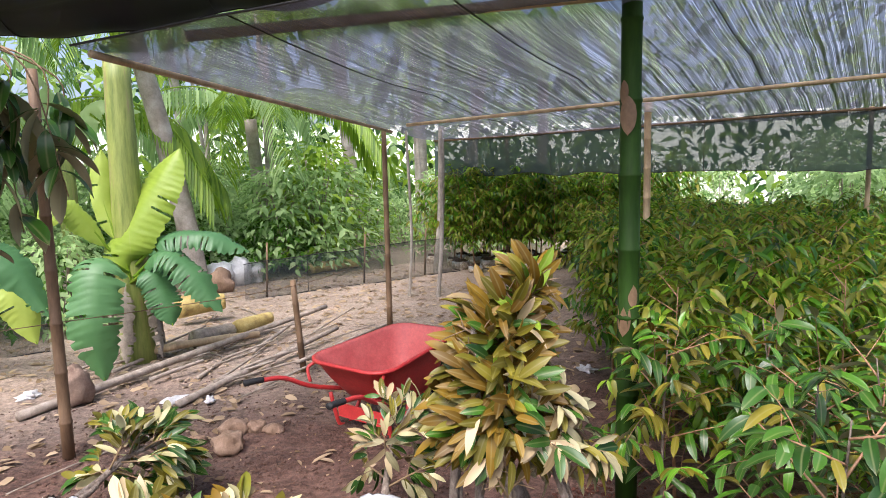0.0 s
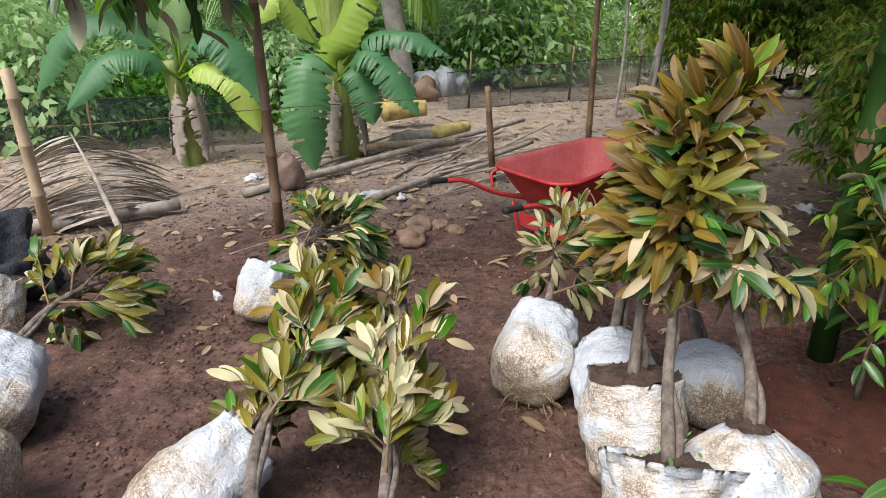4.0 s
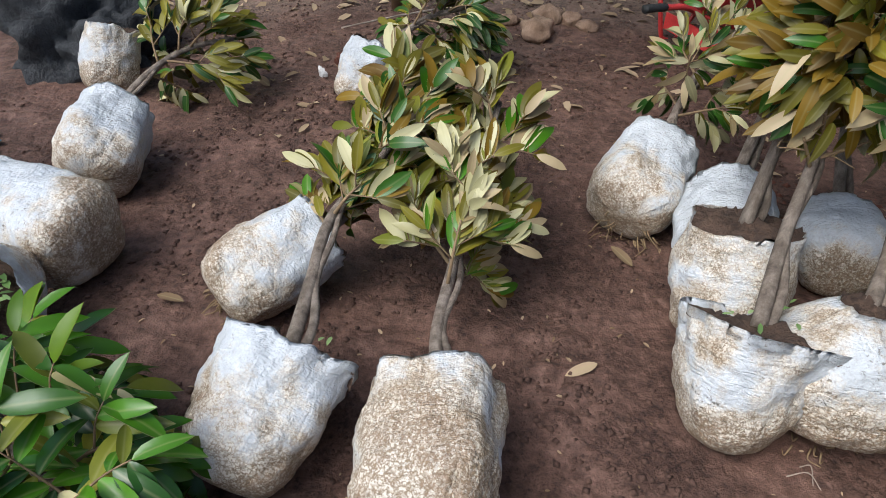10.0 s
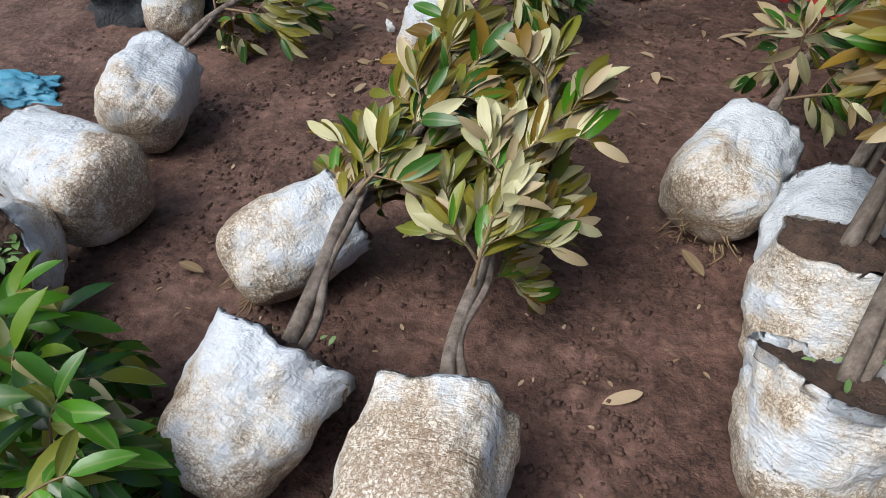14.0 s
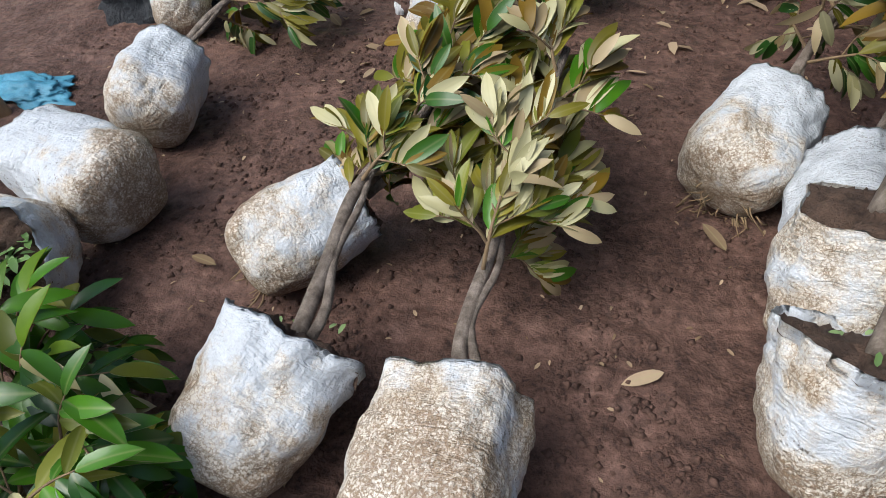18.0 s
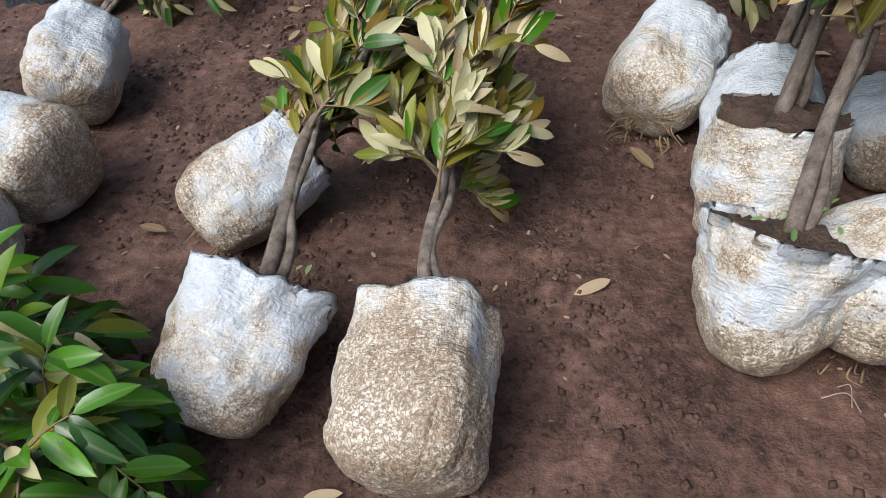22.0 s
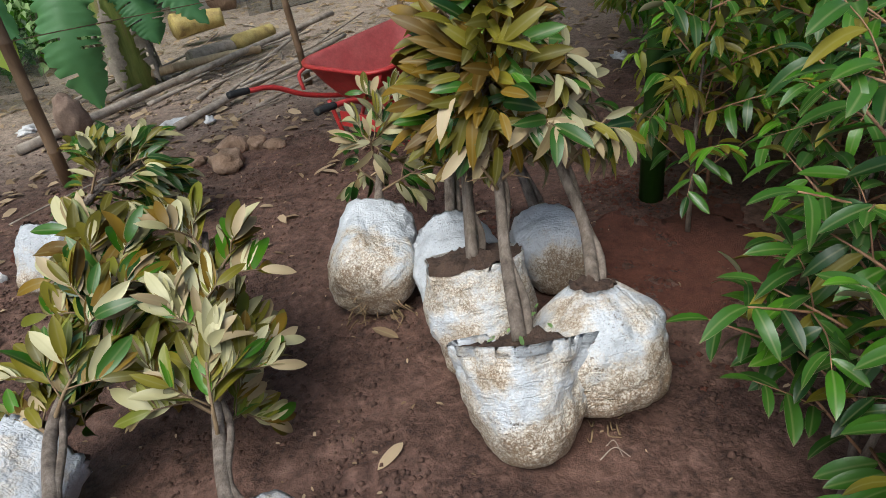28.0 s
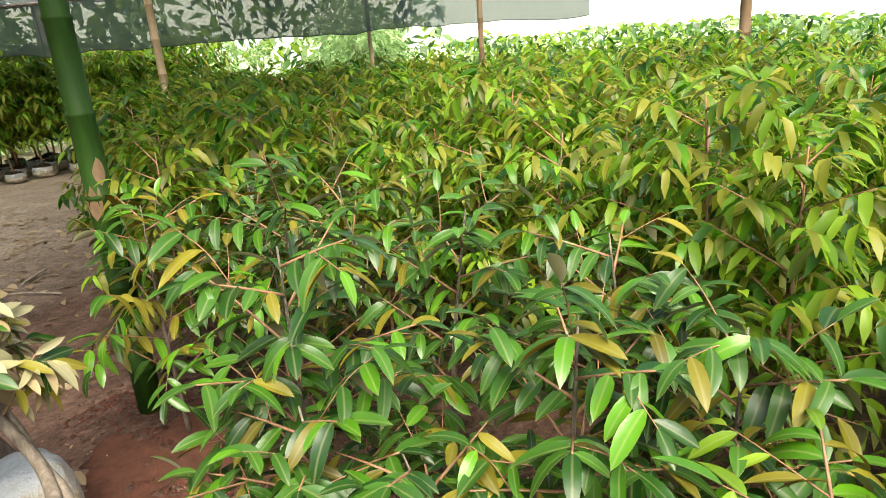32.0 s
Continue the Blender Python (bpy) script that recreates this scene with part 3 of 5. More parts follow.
    rv = [c for t, _ in prof for k in range(sides) for c in (math.cos(2 * math.pi * k / sides), math.sin(2 * math.pi * k / sides), t)]
    rd.data.foreach_set("vector", rv + [0.0] * (3 * len(bag.data.vertices) - len(rv)))
    al.data.foreach_set("value", ts + [1.0] * (len(bag.data.vertices) - len(ts)))
    sb = bmesh.new()
    prev = None
    for f in (0.98, 0.9, 0.8, 0.7, 0.6, 0.5, 0.4, 0.3, 0.2, 0.1):
        cur = []
        for p in top:
            q = p.lerp(mouth, 1 - f) + rot @ Vector((0, 0, -sunk * length))
            cur.append(sb.verts.new(q + rot @ Vector((0, 0, 0.03 * noise.noise(q * 14) + 0.022 * abs(noise.noise(q * 42)) + 0.012 * noise.noise(q * 90) + 0.02 * (1 - f)))))
        if prev:
            for k in range(sides):
                sb.faces.new((prev[k], prev[(k + 1) % sides], cur[(k + 1) % sides], cur[k]))
        prev = cur
    sb.faces.new(prev)
    sb.transform(inv)
    part("soil", sb, DIRT, parent, "dark potting soil")
    return mouth + sink * 0.5


WEED = leaf_data(fold=0.2, droop=0.5, width=0.05, cells=3)
SKINS = {"green": ("green", "silver"), "deep": ("deep", "silver"), "lime": ("lime", "gold"), "gold": ("gold", "gold"), "pale": ("pale", "pale"), "olive": ("olive", "gold"), "tan": ("tan", "tan"), "young": ("young", "pale"), "silver": ("silver", "silver")}
INNER_LEAF = leaf_data(fold=0.3, droop=0.7)
LEAVES = {}
for kind, (top, under) in SKINS.items():
    for v, (fold, droop, twist) in enumerate([(0.3, 0.6, 0.0), (0.18, 1.1, 0.35), (0.45, 0.3, -0.35)]):
        LEAVES[kind, v] = leaf_mesh("leaf", LEAF[top], LEAF[under], width=0.041 if kind in ("green", "deep") else 0.036, fold=fold, droop=droop, twist=twist)


def grow(line, rng, radius, count, reach, rise=0.5, start=0.35):
    """Branch lines that leave a stem line between start and its tip."""
    out = []
    n = len(line) - 1
    turn = rng.uniform(0, 6.28)
    for k in range(count):
        t = start + (0.98 - start) * (k + 0.5 * rng.random()) / count
        f = t * n
        i = min(int(f), n - 1)
        base = line[i].lerp(line[i + 1], f - i)
        d = (line[i + 1] - line[i]).normalized()
        turn += 2.4 + rng.uniform(-0.4, 0.4)
        s = d.orthogonal().normalized()
        o = (s * math.cos(turn) + d.cross(s) * math.sin(turn)).normalized()
        length = reach * (1.05 - 0.55 * (t - start) / (1 - start)) * rng.uniform(0.75, 1.15)
        w = (o + d * rise).normalized()
        mid = base + w * length * 0.55
        tip = base + w * length + Vector((0, 0, -0.12 * length)) + d * length * 0.1
        out.append(smooth_line([base, mid, tip], 3))
    return out


def leaf_places(lines, rng, per, size, droop, inside_out=0.0, start=0.25, light=Vector((0, 0, 1)), hang=None, fan=None):
    """Leaf poses along branch lines, alternating from side to side, hanging more or less."""
    out = []
    for line in lines:
        n = len(line) - 1
        d0 = (line[-1] - line[0]).normalized()
        for k in range(per):
            t = start + (1 - start) * (k + rng.random() * 0.6) / per
            f = min(t, 0.999) * n
            i = int(f)
            p = line[i].lerp(line[i + 1], f - i)
            s = d0.cross(light)
            s = s.normalized() if s.length > 0.05 else d0.orthogonal().normalized()
            side = s * (1 if k % 2 else -1)
            w = side * rng.uniform(0.7, 1.1) + d0 * rng.uniform(0.25, 0.75) + Vector((0, 0, -1)) * droop * rng.uniform(0.4, 1.4)
            up = light + Vector((rng.uniform(-0.5, 0.5), rng.uniform(-0.5, 0.5), rng.uniform(-0.3, 0.3)))
            if hang:
                o = Vector((p.x - hang[0], p.y - hang[1], 0))
                o = o.normalized() if o.length > 0.01 else Vector((0, -1, 0))
                w = Vector((0, 0, -1)) * rng.uniform(-0.15, 0.7) + o * rng.uniform(0.35, 1.0) + o.cross(Vector((0, 0, 1))) * rng.uniform(-0.8, 0.8)
                up = o + Vector((rng.uniform(-0.4, 0.4), rng.uniform(-0.4, 0.4), rng.uniform(0.3, 1.0)))
            if fan:
                # leaves lie like feathers round the crown, faces outward
                face = light.normalized()
                o = p - Vector(fan)
                o = o - face * o.dot(face) * 0.8
                o = o.normalized() if o.length > 0.02 else side
                w = o * rng.uniform(0.6, 1.1) + d0 * rng.uniform(0.0, 0.4) + side * rng.uniform(-0.7, 0.7) + Vector((0, 0, -1)) * droop * rng.uniform(-0.2, 0.7)
                up = face * rng.uniform(0.5, 1.2) + o * rng.uniform(-0.4, 0.5) + Vector((rng.uniform(-0.6, 0.6), rng.uniform(-0.6, 0.6), rng.uniform(-0.3, 0.6)))
            if rng.random() < inside_out:
                up = -up
            out.append(facing(p, w, up, size * rng.uniform(0.7, 1.2)))
        out.append(facing(line[-1], d0 + Vector((0, 0, -droop * (0.5 if not hang else 0.8))), light, size * rng.uniform(0.7, 1.0)))
    return out


def plume_places(rng, foot, tip, r0, r1, count, size, face):
    """Leaves shingled over a tall crown from foot to tip: upward at its top, outward at its sides, hanging at its skirt."""
    out = []
    foot, tip, face = Vector(foot), Vector(tip), Vector(face).normalized()
    for _ in range(count):
        t = rng.random() ** 1.15
        a = rng.uniform(0, 6.283)
        o = Vector((math.cos(a), math.sin(a), 0))
        bulge = (r0 + (r1 - r0) * t) * (0.75 + 0.25 * math.sin(math.pi * min(1.0, t * 1.25)))
        p = foot.lerp(tip, t) + o * bulge * rng.uniform(0.25, 0.8) + Vector((0, 0, rng.uniform(-0.05, 0.05)))
        w = o - face * o.dot(face) * 0.55
        w = w.normalized() * rng.uniform(0.6, 1.0) + Vector((0, 0, 1.25 * t - 0.35 + rng.uniform(-0.5, 0.4))) + Vector((rng.uniform(-0.3, 0.3), rng.uniform(-0.3, 0.3), 0))
        up = face * 0.7 + o * 0.7 + Vector((rng.uniform(-0.4, 0.4), rng.uniform(-0.4, 0.4), rng.uniform(0.1, 0.9)))
        out.append(facing(p, w, up, size * rng.uniform(0.75, 1.15)))
    return out


def add_leaves(parent, places, kinds, rng, most=222):
    """The outer leaves each an object of its own on a shared mesh; those deeper in the crown joined."""
    names = [k for k, w in kinds for _ in range(w)]
    inv = Matrix.Translation(-parent.matrix_basis.translation)
    places = sorted(places, key=lambda m: m.translation.y - 0.6 * m.translation.z)
    for m in places[:most]:
        ob = new("leaf", LEAVES[rng.choice(names), rng.randrange(3)])
        ob.parent = parent
        ob.matrix_basis = inv @ m
    if len(places) > most:
        order = [k for k, _ in kinds]
        mats = [LEAF[x + "_many"] for k in order for x in SKINS[k]]
        rest = places[most:]
        tagged(many("foliage", INNER_LEAF, [inv @ m for m in rest], mats, parent, [order.index(rng.choice(names)) for _ in rest]), kind="stuff")


def stems(parent, name, lines, r0, r1, mat, sides=6):
    inv = -parent.matrix_basis.translation
    for line in lines:
        part(name, tube(bmesh.new(), [p + inv for p in line], (r0, r1), sides), mat, parent)


def bagged_sapling(where, axis, length, width, mat_no, seed, trunk, label, branches=7, reach=0.22, per=8, kinds=(("gold", 1),), size=1.0,
                   droop=0.3, squash=1.0, taper=0.92, light=(0, 0, 1), inside=0.0, twin=True, start=0.4, rise=0.6, sunk=0.05, roots=0, weeds=0, narrow=0.0, hang=None, rag=1.0, fan=None, plume=None, wide=1.0, deep=1.0, ear=None, boxy=0.45, gather=0.0, group="bagged durian saplings"):
    rng = random.Random(seed)
    e = root("durian_sapling", (where[0], where[1], 0), label, "sapling", group)
    mouth = sack(e, where, axis, length, width, mat_no, seed, squash, taper, sunk, narrow, rag, wide, deep, ear, boxy, gather)
    lines = []
    if roots:
        # fine roots that have grown out of the sack's foot
        foot = Vector((where[0], where[1], width * 0.32)) - Vector(axis).normalized() * length * 0.48 - e.matrix_basis.translation
        bm = bmesh.new()
        for _ in range(roots):
            o = Vector((rng.uniform(-1, 1), rng.uniform(-1, 1), rng.uniform(-1, 0.6))) * width * 0.28
            o -= Vector(axis).normalized() * o.dot(Vector(axis).normalized())
            a = foot + o + Vector(axis).normalized() * 0.02
            b = a + o * 0.2 - Vector(axis).normalized() * rng.uniform(0.005, 0.03) + Vector((0, 0, -0.01))
            c = b + Vector((rng.uniform(-0.04, 0.04), rng.uniform(-0.04, 0.04), -0.03))
            for q in (a, b, c):
                q.z = max(q.z, 0.006)
            tube(bm, smooth_line([a, b, c], 3), (0.0035, 0.0015), 4)
        tagged(part("root", bm, TWIG, e, "tangle of fine dry roots"), kind="stuff")
    if weeds:
        # small weeds sprouting from the soil in the mouth
        places = []
        for _ in range(weeds):
            p = mouth - e.matrix_basis.translation + Vector((rng.uniform(-0.3, 0.3), rng.uniform(-0.3, 0.3), 0)) * width + Vector(axis).normalized() * rng.uniform(-0.02, 0.03)
            places.append(facing(p, (rng.uniform(-1, 1), rng.uniform(-1, 1), rng.uniform(-0.2, 1)), (0, 0, 1), rng.uniform(0.12, 0.3) * (1.5 if weeds > 50 else 1.0)))
        tagged(many("weed", WEED, places, [LEAF["bush_many"], LEAF["bush_many"]], e), kind="stuff")
    if trunk:
        line = smooth_line([mouth] + [Vector(p) for p in trunk], 5)
        stems(e, "trunk", [line], 0.020, 0.010, BARK, 10)
        if twin:
            o = Vector((0.03, 0.01, 0))
            line2 = [p + o * (1 - i / len(line)) + Vector((0.012 * math.sin(i * 0.9), 0, 0)) for i, p in enumerate(line[: int(len(line) * 0.75)])]
            stems(e, "trunk", [line2], 0.014, 0.006, BARK, 8)
        lines = grow(line, rng, 0, branches, reach, rise, start) + [line[int(len(line) * 0.6):]]
        stems(e, "branch", lines[:-1], 0.006, 0.003, TWIG, 5)
        twigs = []
        for b in lines[:-1]:
            twigs += grow(b, rng, 0, 3, reach * 0.55, 0.8, 0.3)
        bm = bmesh.new()
        for b in twigs:
            tube(bm, [p - e.matrix_basis.translation for p in b], (0.003, 0.0015), 4)
        tagged(part("twig", bm, TWIG, e), kind="stuff")
        if plume:
            add_leaves(e, plume_places(rng, *plume, size, light), kinds, rng)
            return e
        add_leaves(e, leaf_places(lines[:-1] + twigs, rng, per, size, droop, inside, start=0.34 if fan else 0.25, light=Vector(light), hang=hang, fan=fan), kinds, rng)
    return e


GOLD = (("gold", 9), ("olive", 7), ("tan", 1), ("green", 1), ("deep", 1))
PALE = (("pale", 8), ("olive", 5), ("young", 3), ("tan", 4), ("gold", 2), ("green", 1))
GREEN = (("green", 9), ("deep", 5), ("young", 1), ("pale", 2))
MIXED = (("olive", 7), ("gold", 3), ("pale", 3), ("young", 2), ("tan", 2), ("deep", 3), ("green", 1))

# sacks in front, lying on their sides with the saplings flat beyond them
bagged_sapling((-0.125, 0.79), (-0.02, 1, 0.10), 0.37, 0.33, 1, 11, [(-0.15, 1.12, 0.22), (-0.13, 1.32, 0.27), (-0.10, 1.5, 0.36), (-0.04, 1.80, 0.52)],
               "sapling lying in a mud-stained white sack, pale turned leaves", 14, 0.20, 10, PALE, 0.86, 0.35, light=(0.05, -0.75, 0.65), rise=0.8, start=0.40, fan=(-0.135, 1.20, 0.28), ear=0.0, boxy=0.6, rag=0.6)
bagged_sapling((-0.545, 0.865), (0.27, 0.86, 0.40), 0.34, 0.315, 0, 12, [(-0.49, 1.20, 0.28), (-0.48, 1.40, 0.34), (-0.37, 1.60, 0.42), (-0.28, 1.82, 0.50)],
               "sapling lying in a white sack, olive turned leaves", 13, 0.18, 10, MIXED, 0.84, 0.35, light=(0, -0.75, 0.65), rise=0.8, start=0.45, taper=0.95, weeds=12, narrow=0.10, fan=(-0.46, 1.30, 0.30), wide=1.12, ear=0.0)
bagged_sapling((-0.685, 1.40), (0.70, 0.66, 0.22), 0.37, 0.285, 0, 13, [(-0.42, 1.70, 0.30), (-0.34, 1.85, 0.40), (-0.30, 2.0, 0.5)],
               "sapling lying in a stained white sack behind its neighbour", 7, 0.18, 6, MIXED, 0.95, 0.1, light=(0, -0.7, 0.7), roots=22, boxy=0.55)
# sacks on the other side
bagged_sapling((-1.44, 1.48), (-0.95, 0.25, 0.15), 0.44, 0.35, 3, 14, [(-1.78, 1.58, 0.22), (-2.1, 1.52, 0.3), (-2.35, 1.4, 0.32)],
               "felled sapling in a white sack, dull green leaves", 8, 0.36, 6, (("deep", 5), ("pale", 3), ("olive", 1)), 1.1, 0.7, start=0.5, taper=0.8)
bagged_sapling((-1.50, 1.96), (-0.1, 0.9, 0.2), 0.36, 0.29, 3, 15, [(-1.62, 2.28, 0.15), (-1.56, 2.48, 0.22), (-1.44, 2.64, 0.27), (-1.28, 2.78, 0.27)],
               "sapling lying in a white sack, yellow-green leaves", 10, 0.23, 6, (("olive", 5), ("pale", 2), ("deep", 2)), 0.95, 0.3, light=(0, -0.7, 0.7), start=0.5, fan=(-1.46, 2.55, 0.25), narrow=-0.1)
bagged_sapling((-1.88, 2.72), (0.1, 0.5, 0.85), 0.30, 0.25, 2, 16, None, "torn white sack of soil beside a heap of black net", roots=8)
bagged_sapling((-1.42, 1.13), (0.40, -0.66, 0.58), 0.32, 0.33, 0, 17, [(-1.28, 0.90, 0.2), (-1.06, 0.72, 0.22), (-0.70, 0.51, 0.29)],
               "sapling lying in an open white sack, glossy green leaves", 22, 0.31, 6, (("green", 11), ("deep", 3), ("lime", 2), ("young", 2), ("pale", 1)), 1.0, 0.2, light=(0.1, -0.1, 1), start=0.35, sunk=0.16, weeds=110)
bagged_sapling((-0.68, 2.74), (0.3, 0.5, 0.75), 0.28, 0.24, 3, 18, [(-0.52, 2.98, 0.26), (-0.42, 3.08, 0.30), (-0.22, 3.14, 0.34)],
               "bushy sapling leaning out of a white sack", 14, 0.24, 7, (("olive", 4), ("pale", 3), ("deep", 4)), 0.9, 0.45, light=(0, -0.6, 0.8), fan=(-0.38, 3.08, 0.2))
# the upright cluster
bagged_sapling((0.595, 1.09), (0.20, 0.48, 0.85), 0.33, 0.32, 2, 21, [(0.69, 1.34, 0.43), (0.74, 1.46, 0.62), (0.75, 1.58, 0.90)],
               "upright sapling in a stained white sack, golden turned leaves", 12, 0.125, 8, GOLD, 0.88, 0.5, taper=0.95, light=(-0.15, -0.85, 0.45), sunk=0.08, start=0.58, weeds=14, narrow=0.34, rag=0.08, plume=((0.75, 1.54, 0.72), (0.78, 1.58, 0.98), 0.23, 0.20, 230), wide=1.16, ear=0.0)
bagged_sapling((0.655, 1.45), (0.02, 0.3, 0.95), 0.36, 0.33, 1, 22, [(0.68, 1.54, 0.5), (0.69, 1.55, 0.72), (0.71, 1.62, 1.16)],
               "upright sapling in a muddy sack, golden-brown turned leaves", 14, 0.15, 8, GOLD, 0.88, 0.5, light=(-0.15, -0.85, 0.45), start=0.5, plume=((0.77, 1.62, 0.72), (0.84, 1.66, 1.16), 0.27, 0.18, 470), rag=0.5)
bagged_sapling((0.865, 1.15), (0.10, 0.34, 0.94), 0.34, 0.37, 2, 23, [(0.94, 1.34, 0.45), (0.90, 1.42, 0.66), (0.93, 1.55, 0.92)],
               "sapling in a creased white sack, pale twisted leaves", 8, 0.17, 6, (("pale", 2), ("tan", 4), ("olive", 4), ("silver", 3), ("deep", 3)), 0.78, 0.7, light=(-0.2, -0.8, 0.4), sunk=0.02, rag=0.3, start=0.55, roots=16, hang=(0.85, 1.6), gather=0.62, boxy=0.3)
bagged_sapling((0.71, 1.72), (0.15, 0.9, 0.12), 0.34, 0.31, 4, 24, [(0.80, 1.95, 0.5), (0.80, 1.85, 0.95), (0.90, 1.68, 1.15), (0.98, 1.62, 1.30)],
               "tall sapling in a white sack, golden turned leaves", 17, 0.15, 7, (("gold", 6), ("olive", 4), ("lime", 4)), 0.92, 0.6, light=(-0.2, -0.8, 0.4), start=0.35, plume=((0.84, 1.70, 0.90), (0.97, 1.64, 1.27), 0.16, 0.06, 190))
bagged_sapling((1.06, 1.72), (0.3, 0.85, -0.12), 0.30, 0.28, 4, 25, [(1.06, 1.95, 0.4), (1.0, 1.95, 0.7), (0.95, 1.9, 0.85)],
               "sapling leaning behind a clean white sack, pale leaves", 6, 0.18, 6, MIXED, 0.8, 0.7, light=(-0.2, -0.8, 0.4), hang=(0.85, 1.75))
bagged_sapling((0.47, 1.96), (0.4, 0.9, 0.2), 0.36, 0.31, 3, 26, [(0.60, 2.24, 0.28), (0.68, 2.34, 0.42), (0.80, 2.4, 0.56)],
               "sapling in a creased white sack, roots at its foot", 9, 0.22, 6, (("pale", 3), ("silver", 4), ("tan", 3), ("olive", 2), ("deep", 4)), 0.74, 0.5, light=(-0.1, -0.8, 0.5), roots=34, boxy=0.6, start=0.3, fan=(0.62, 2.3, 0.45))


# ---- the bed of standing saplings ----
def bed_edge(y):
    """Where the bed begins, in x, at a given y."""
    return 1.12 if y < 0.9 else 1.12 + (y - 0.9) * 0.68


def stand_data(seed, height, spread, branches, per):
    rng = random.Random(seed)
    line = smooth_line([(0, 0, 0), (rng.uniform(-0.04, 0.04), rng.uniform(-0.04, 0.04), height * 0.5), (rng.uniform(-0.07, 0.07), rng.uniform(-0.07, 0.07), height)], 6)
    bl = grow(line, rng, 0, branches, spread, 0.55, 0.25)
    tw = []
    for b in bl:
        tw += grow(b, rng, 0, 2 if per > 6 else 1, spread * 0.55, 0.9, 0.25)
    return line, bl, tw, leaf_places(bl, rng, per + 4, 0.78, 0.32, start=0.1) + leaf_places(tw, rng, per, 0.74, 0.32, start=0.15)


def standing(where, seed, height, spread, kinds, branches=15, per=5, turn=0.0):
    """A sapling of the bed with every leaf an object of its own."""
    rng = random.Random(seed)
    e = root("durian_tree", (where[0], where[1], 0), "young durian tree with long drooping glossy green leaves", "sapling", "durian bed")
    line, bl, tw, places = stand_data(seed, height, spread, branches, per)
    part("stem", tube(bmesh.new(), line, (0.011, 0.0022), 7), BARK, e)
    for b in bl:
        part("branch", tube(bmesh.new(), b, (0.004, 0.002), 5), PINK_TWIG, e)
    bm = bmesh.new()
    for b in tw:
        tube(bm, b, (0.002, 0.001), 4)
    tagged(part("twig", bm, PINK_TWIG, e), kind="stuff")
    names = [k for k, w in kinds for _ in range(w)]
    for m in places:
        ob = new("leaf", LEAVES[rng.choice(names), rng.randrange(3)])
        ob.parent = e
        ob.matrix_basis = m
    return e


MANY_MATS = [LEAF[k] for k in ("green_many", "silver_many", "lime_many", "gold_many", "young_many", "gold_many", "deep_many", "silver_many")]
FAR_LEAF = leaf_data(fold=0.3, droop=1.0, cells=3, two_faced=False)


def bed_plant(seed, height, spread, weights):
    """A sapling of the bed with its foliage joined into one part; copied through the bed."""
    rng = random.Random(seed)
    e = root("durian_tree", (0, 0, 0), "young durian tree, dense drooping yellow-green foliage", "sapling", "durian bed")
    line, bl, tw, places = stand_data(seed, height, spread, 20, 7)
    bm = tube(bmesh.new(), line, (0.011, 0.0022), 6)
    for b in bl:
        tube(bm, b, (0.004, 0.002), 4)
    part("stem", bm, PINK_TWIG, e)
    names = [k for k, w in enumerate(weights) for _ in range(w)]
    tagged(many("foliage", FAR_LEAF, places, MANY_MATS, e, [rng.choice(names) for _ in places]), kind="stuff")
    return e


NEAR_BED = [((1.22, 0.64), 1.04, 0.42), ((1.12, 0.24), 0.66, 0.34), ((1.10, 0.58), 0.72, 0.36), ((1.3, 0.0), 0.92, 0.34), ((1.66, 0.48), 0.98, 0.34), ((1.1, -0.42), 0.8, 0.32), ((1.98, 1.45), 1.0, 0.36), ((1.66, 1.70), 0.95, 0.36), ((1.62, 1.05), 0.98, 0.36), ((1.72, 0.0), 0.95, 0.36), ((1.42, -0.25), 0.85, 0.34), ((1.95, 0.95), 0.98, 0.36)]
for k, (w, hgt, spr) in enumerate(NEAR_BED):
    standing(w, 40 + k, hgt, spr, (("lime", 5), ("olive", 3), ("green", 2)) if k == 5 else (("olive", 5), ("green", 4), ("deep", 3)) if k == 7 else (("green", 3), ("deep", 9), ("olive", 2)))
protos = [bed_plant(60 + k, 1.12, 0.36, w) for k, w in enumerate([(3, 5, 5, 1), (2, 5, 6, 1), (4, 3, 5, 1), (2, 6, 6, 0)])]
rng = random.Random(5)
spots = []
for iy in range(26):
    for ix in range(17):
        y = -2.6 + iy * 0.42 + rng.uniform(-0.1, 0.1)
        x = 1.0 + ix * 0.48 + rng.uniform(-0.1, 0.1)
        if x < bed_edge(y) + 0.05 or x > 8.2 or y > 8.5 or y - 0.35 * x < -3.2:
            continue
        if any((x - w[0]) ** 2 + (y - w[1]) ** 2 < 0.1 for w, _, _ in NEAR_BED) or (x - 1.74) ** 2 + (y - 2.02) ** 2 < 0.06:
            continue
        spots.append((x, y))
for k, (x, y) in enumerate(spots):
    p = protos[k % 4]
    m = pose(x, y, 0, rng.uniform(-4, 4), rng.uniform(-4, 4), rng.uniform(0, 360))
    if k < 4:
        p.matrix_basis = m
    else:
        s = rng.uniform(0.86, 1.1)
        copy_thing(p, m @ Matrix.Scale(s, 4))

# ---- bamboo posts and shade nets ----
def post(name, a, b, r0, r1, mat, label, gap=0.3, bow=0.0, seed=0):
    ob = link(name, cane(a, b, r0, r1, gap, 14, bow, seed), mat)
    return tagged(ob, label, "post")


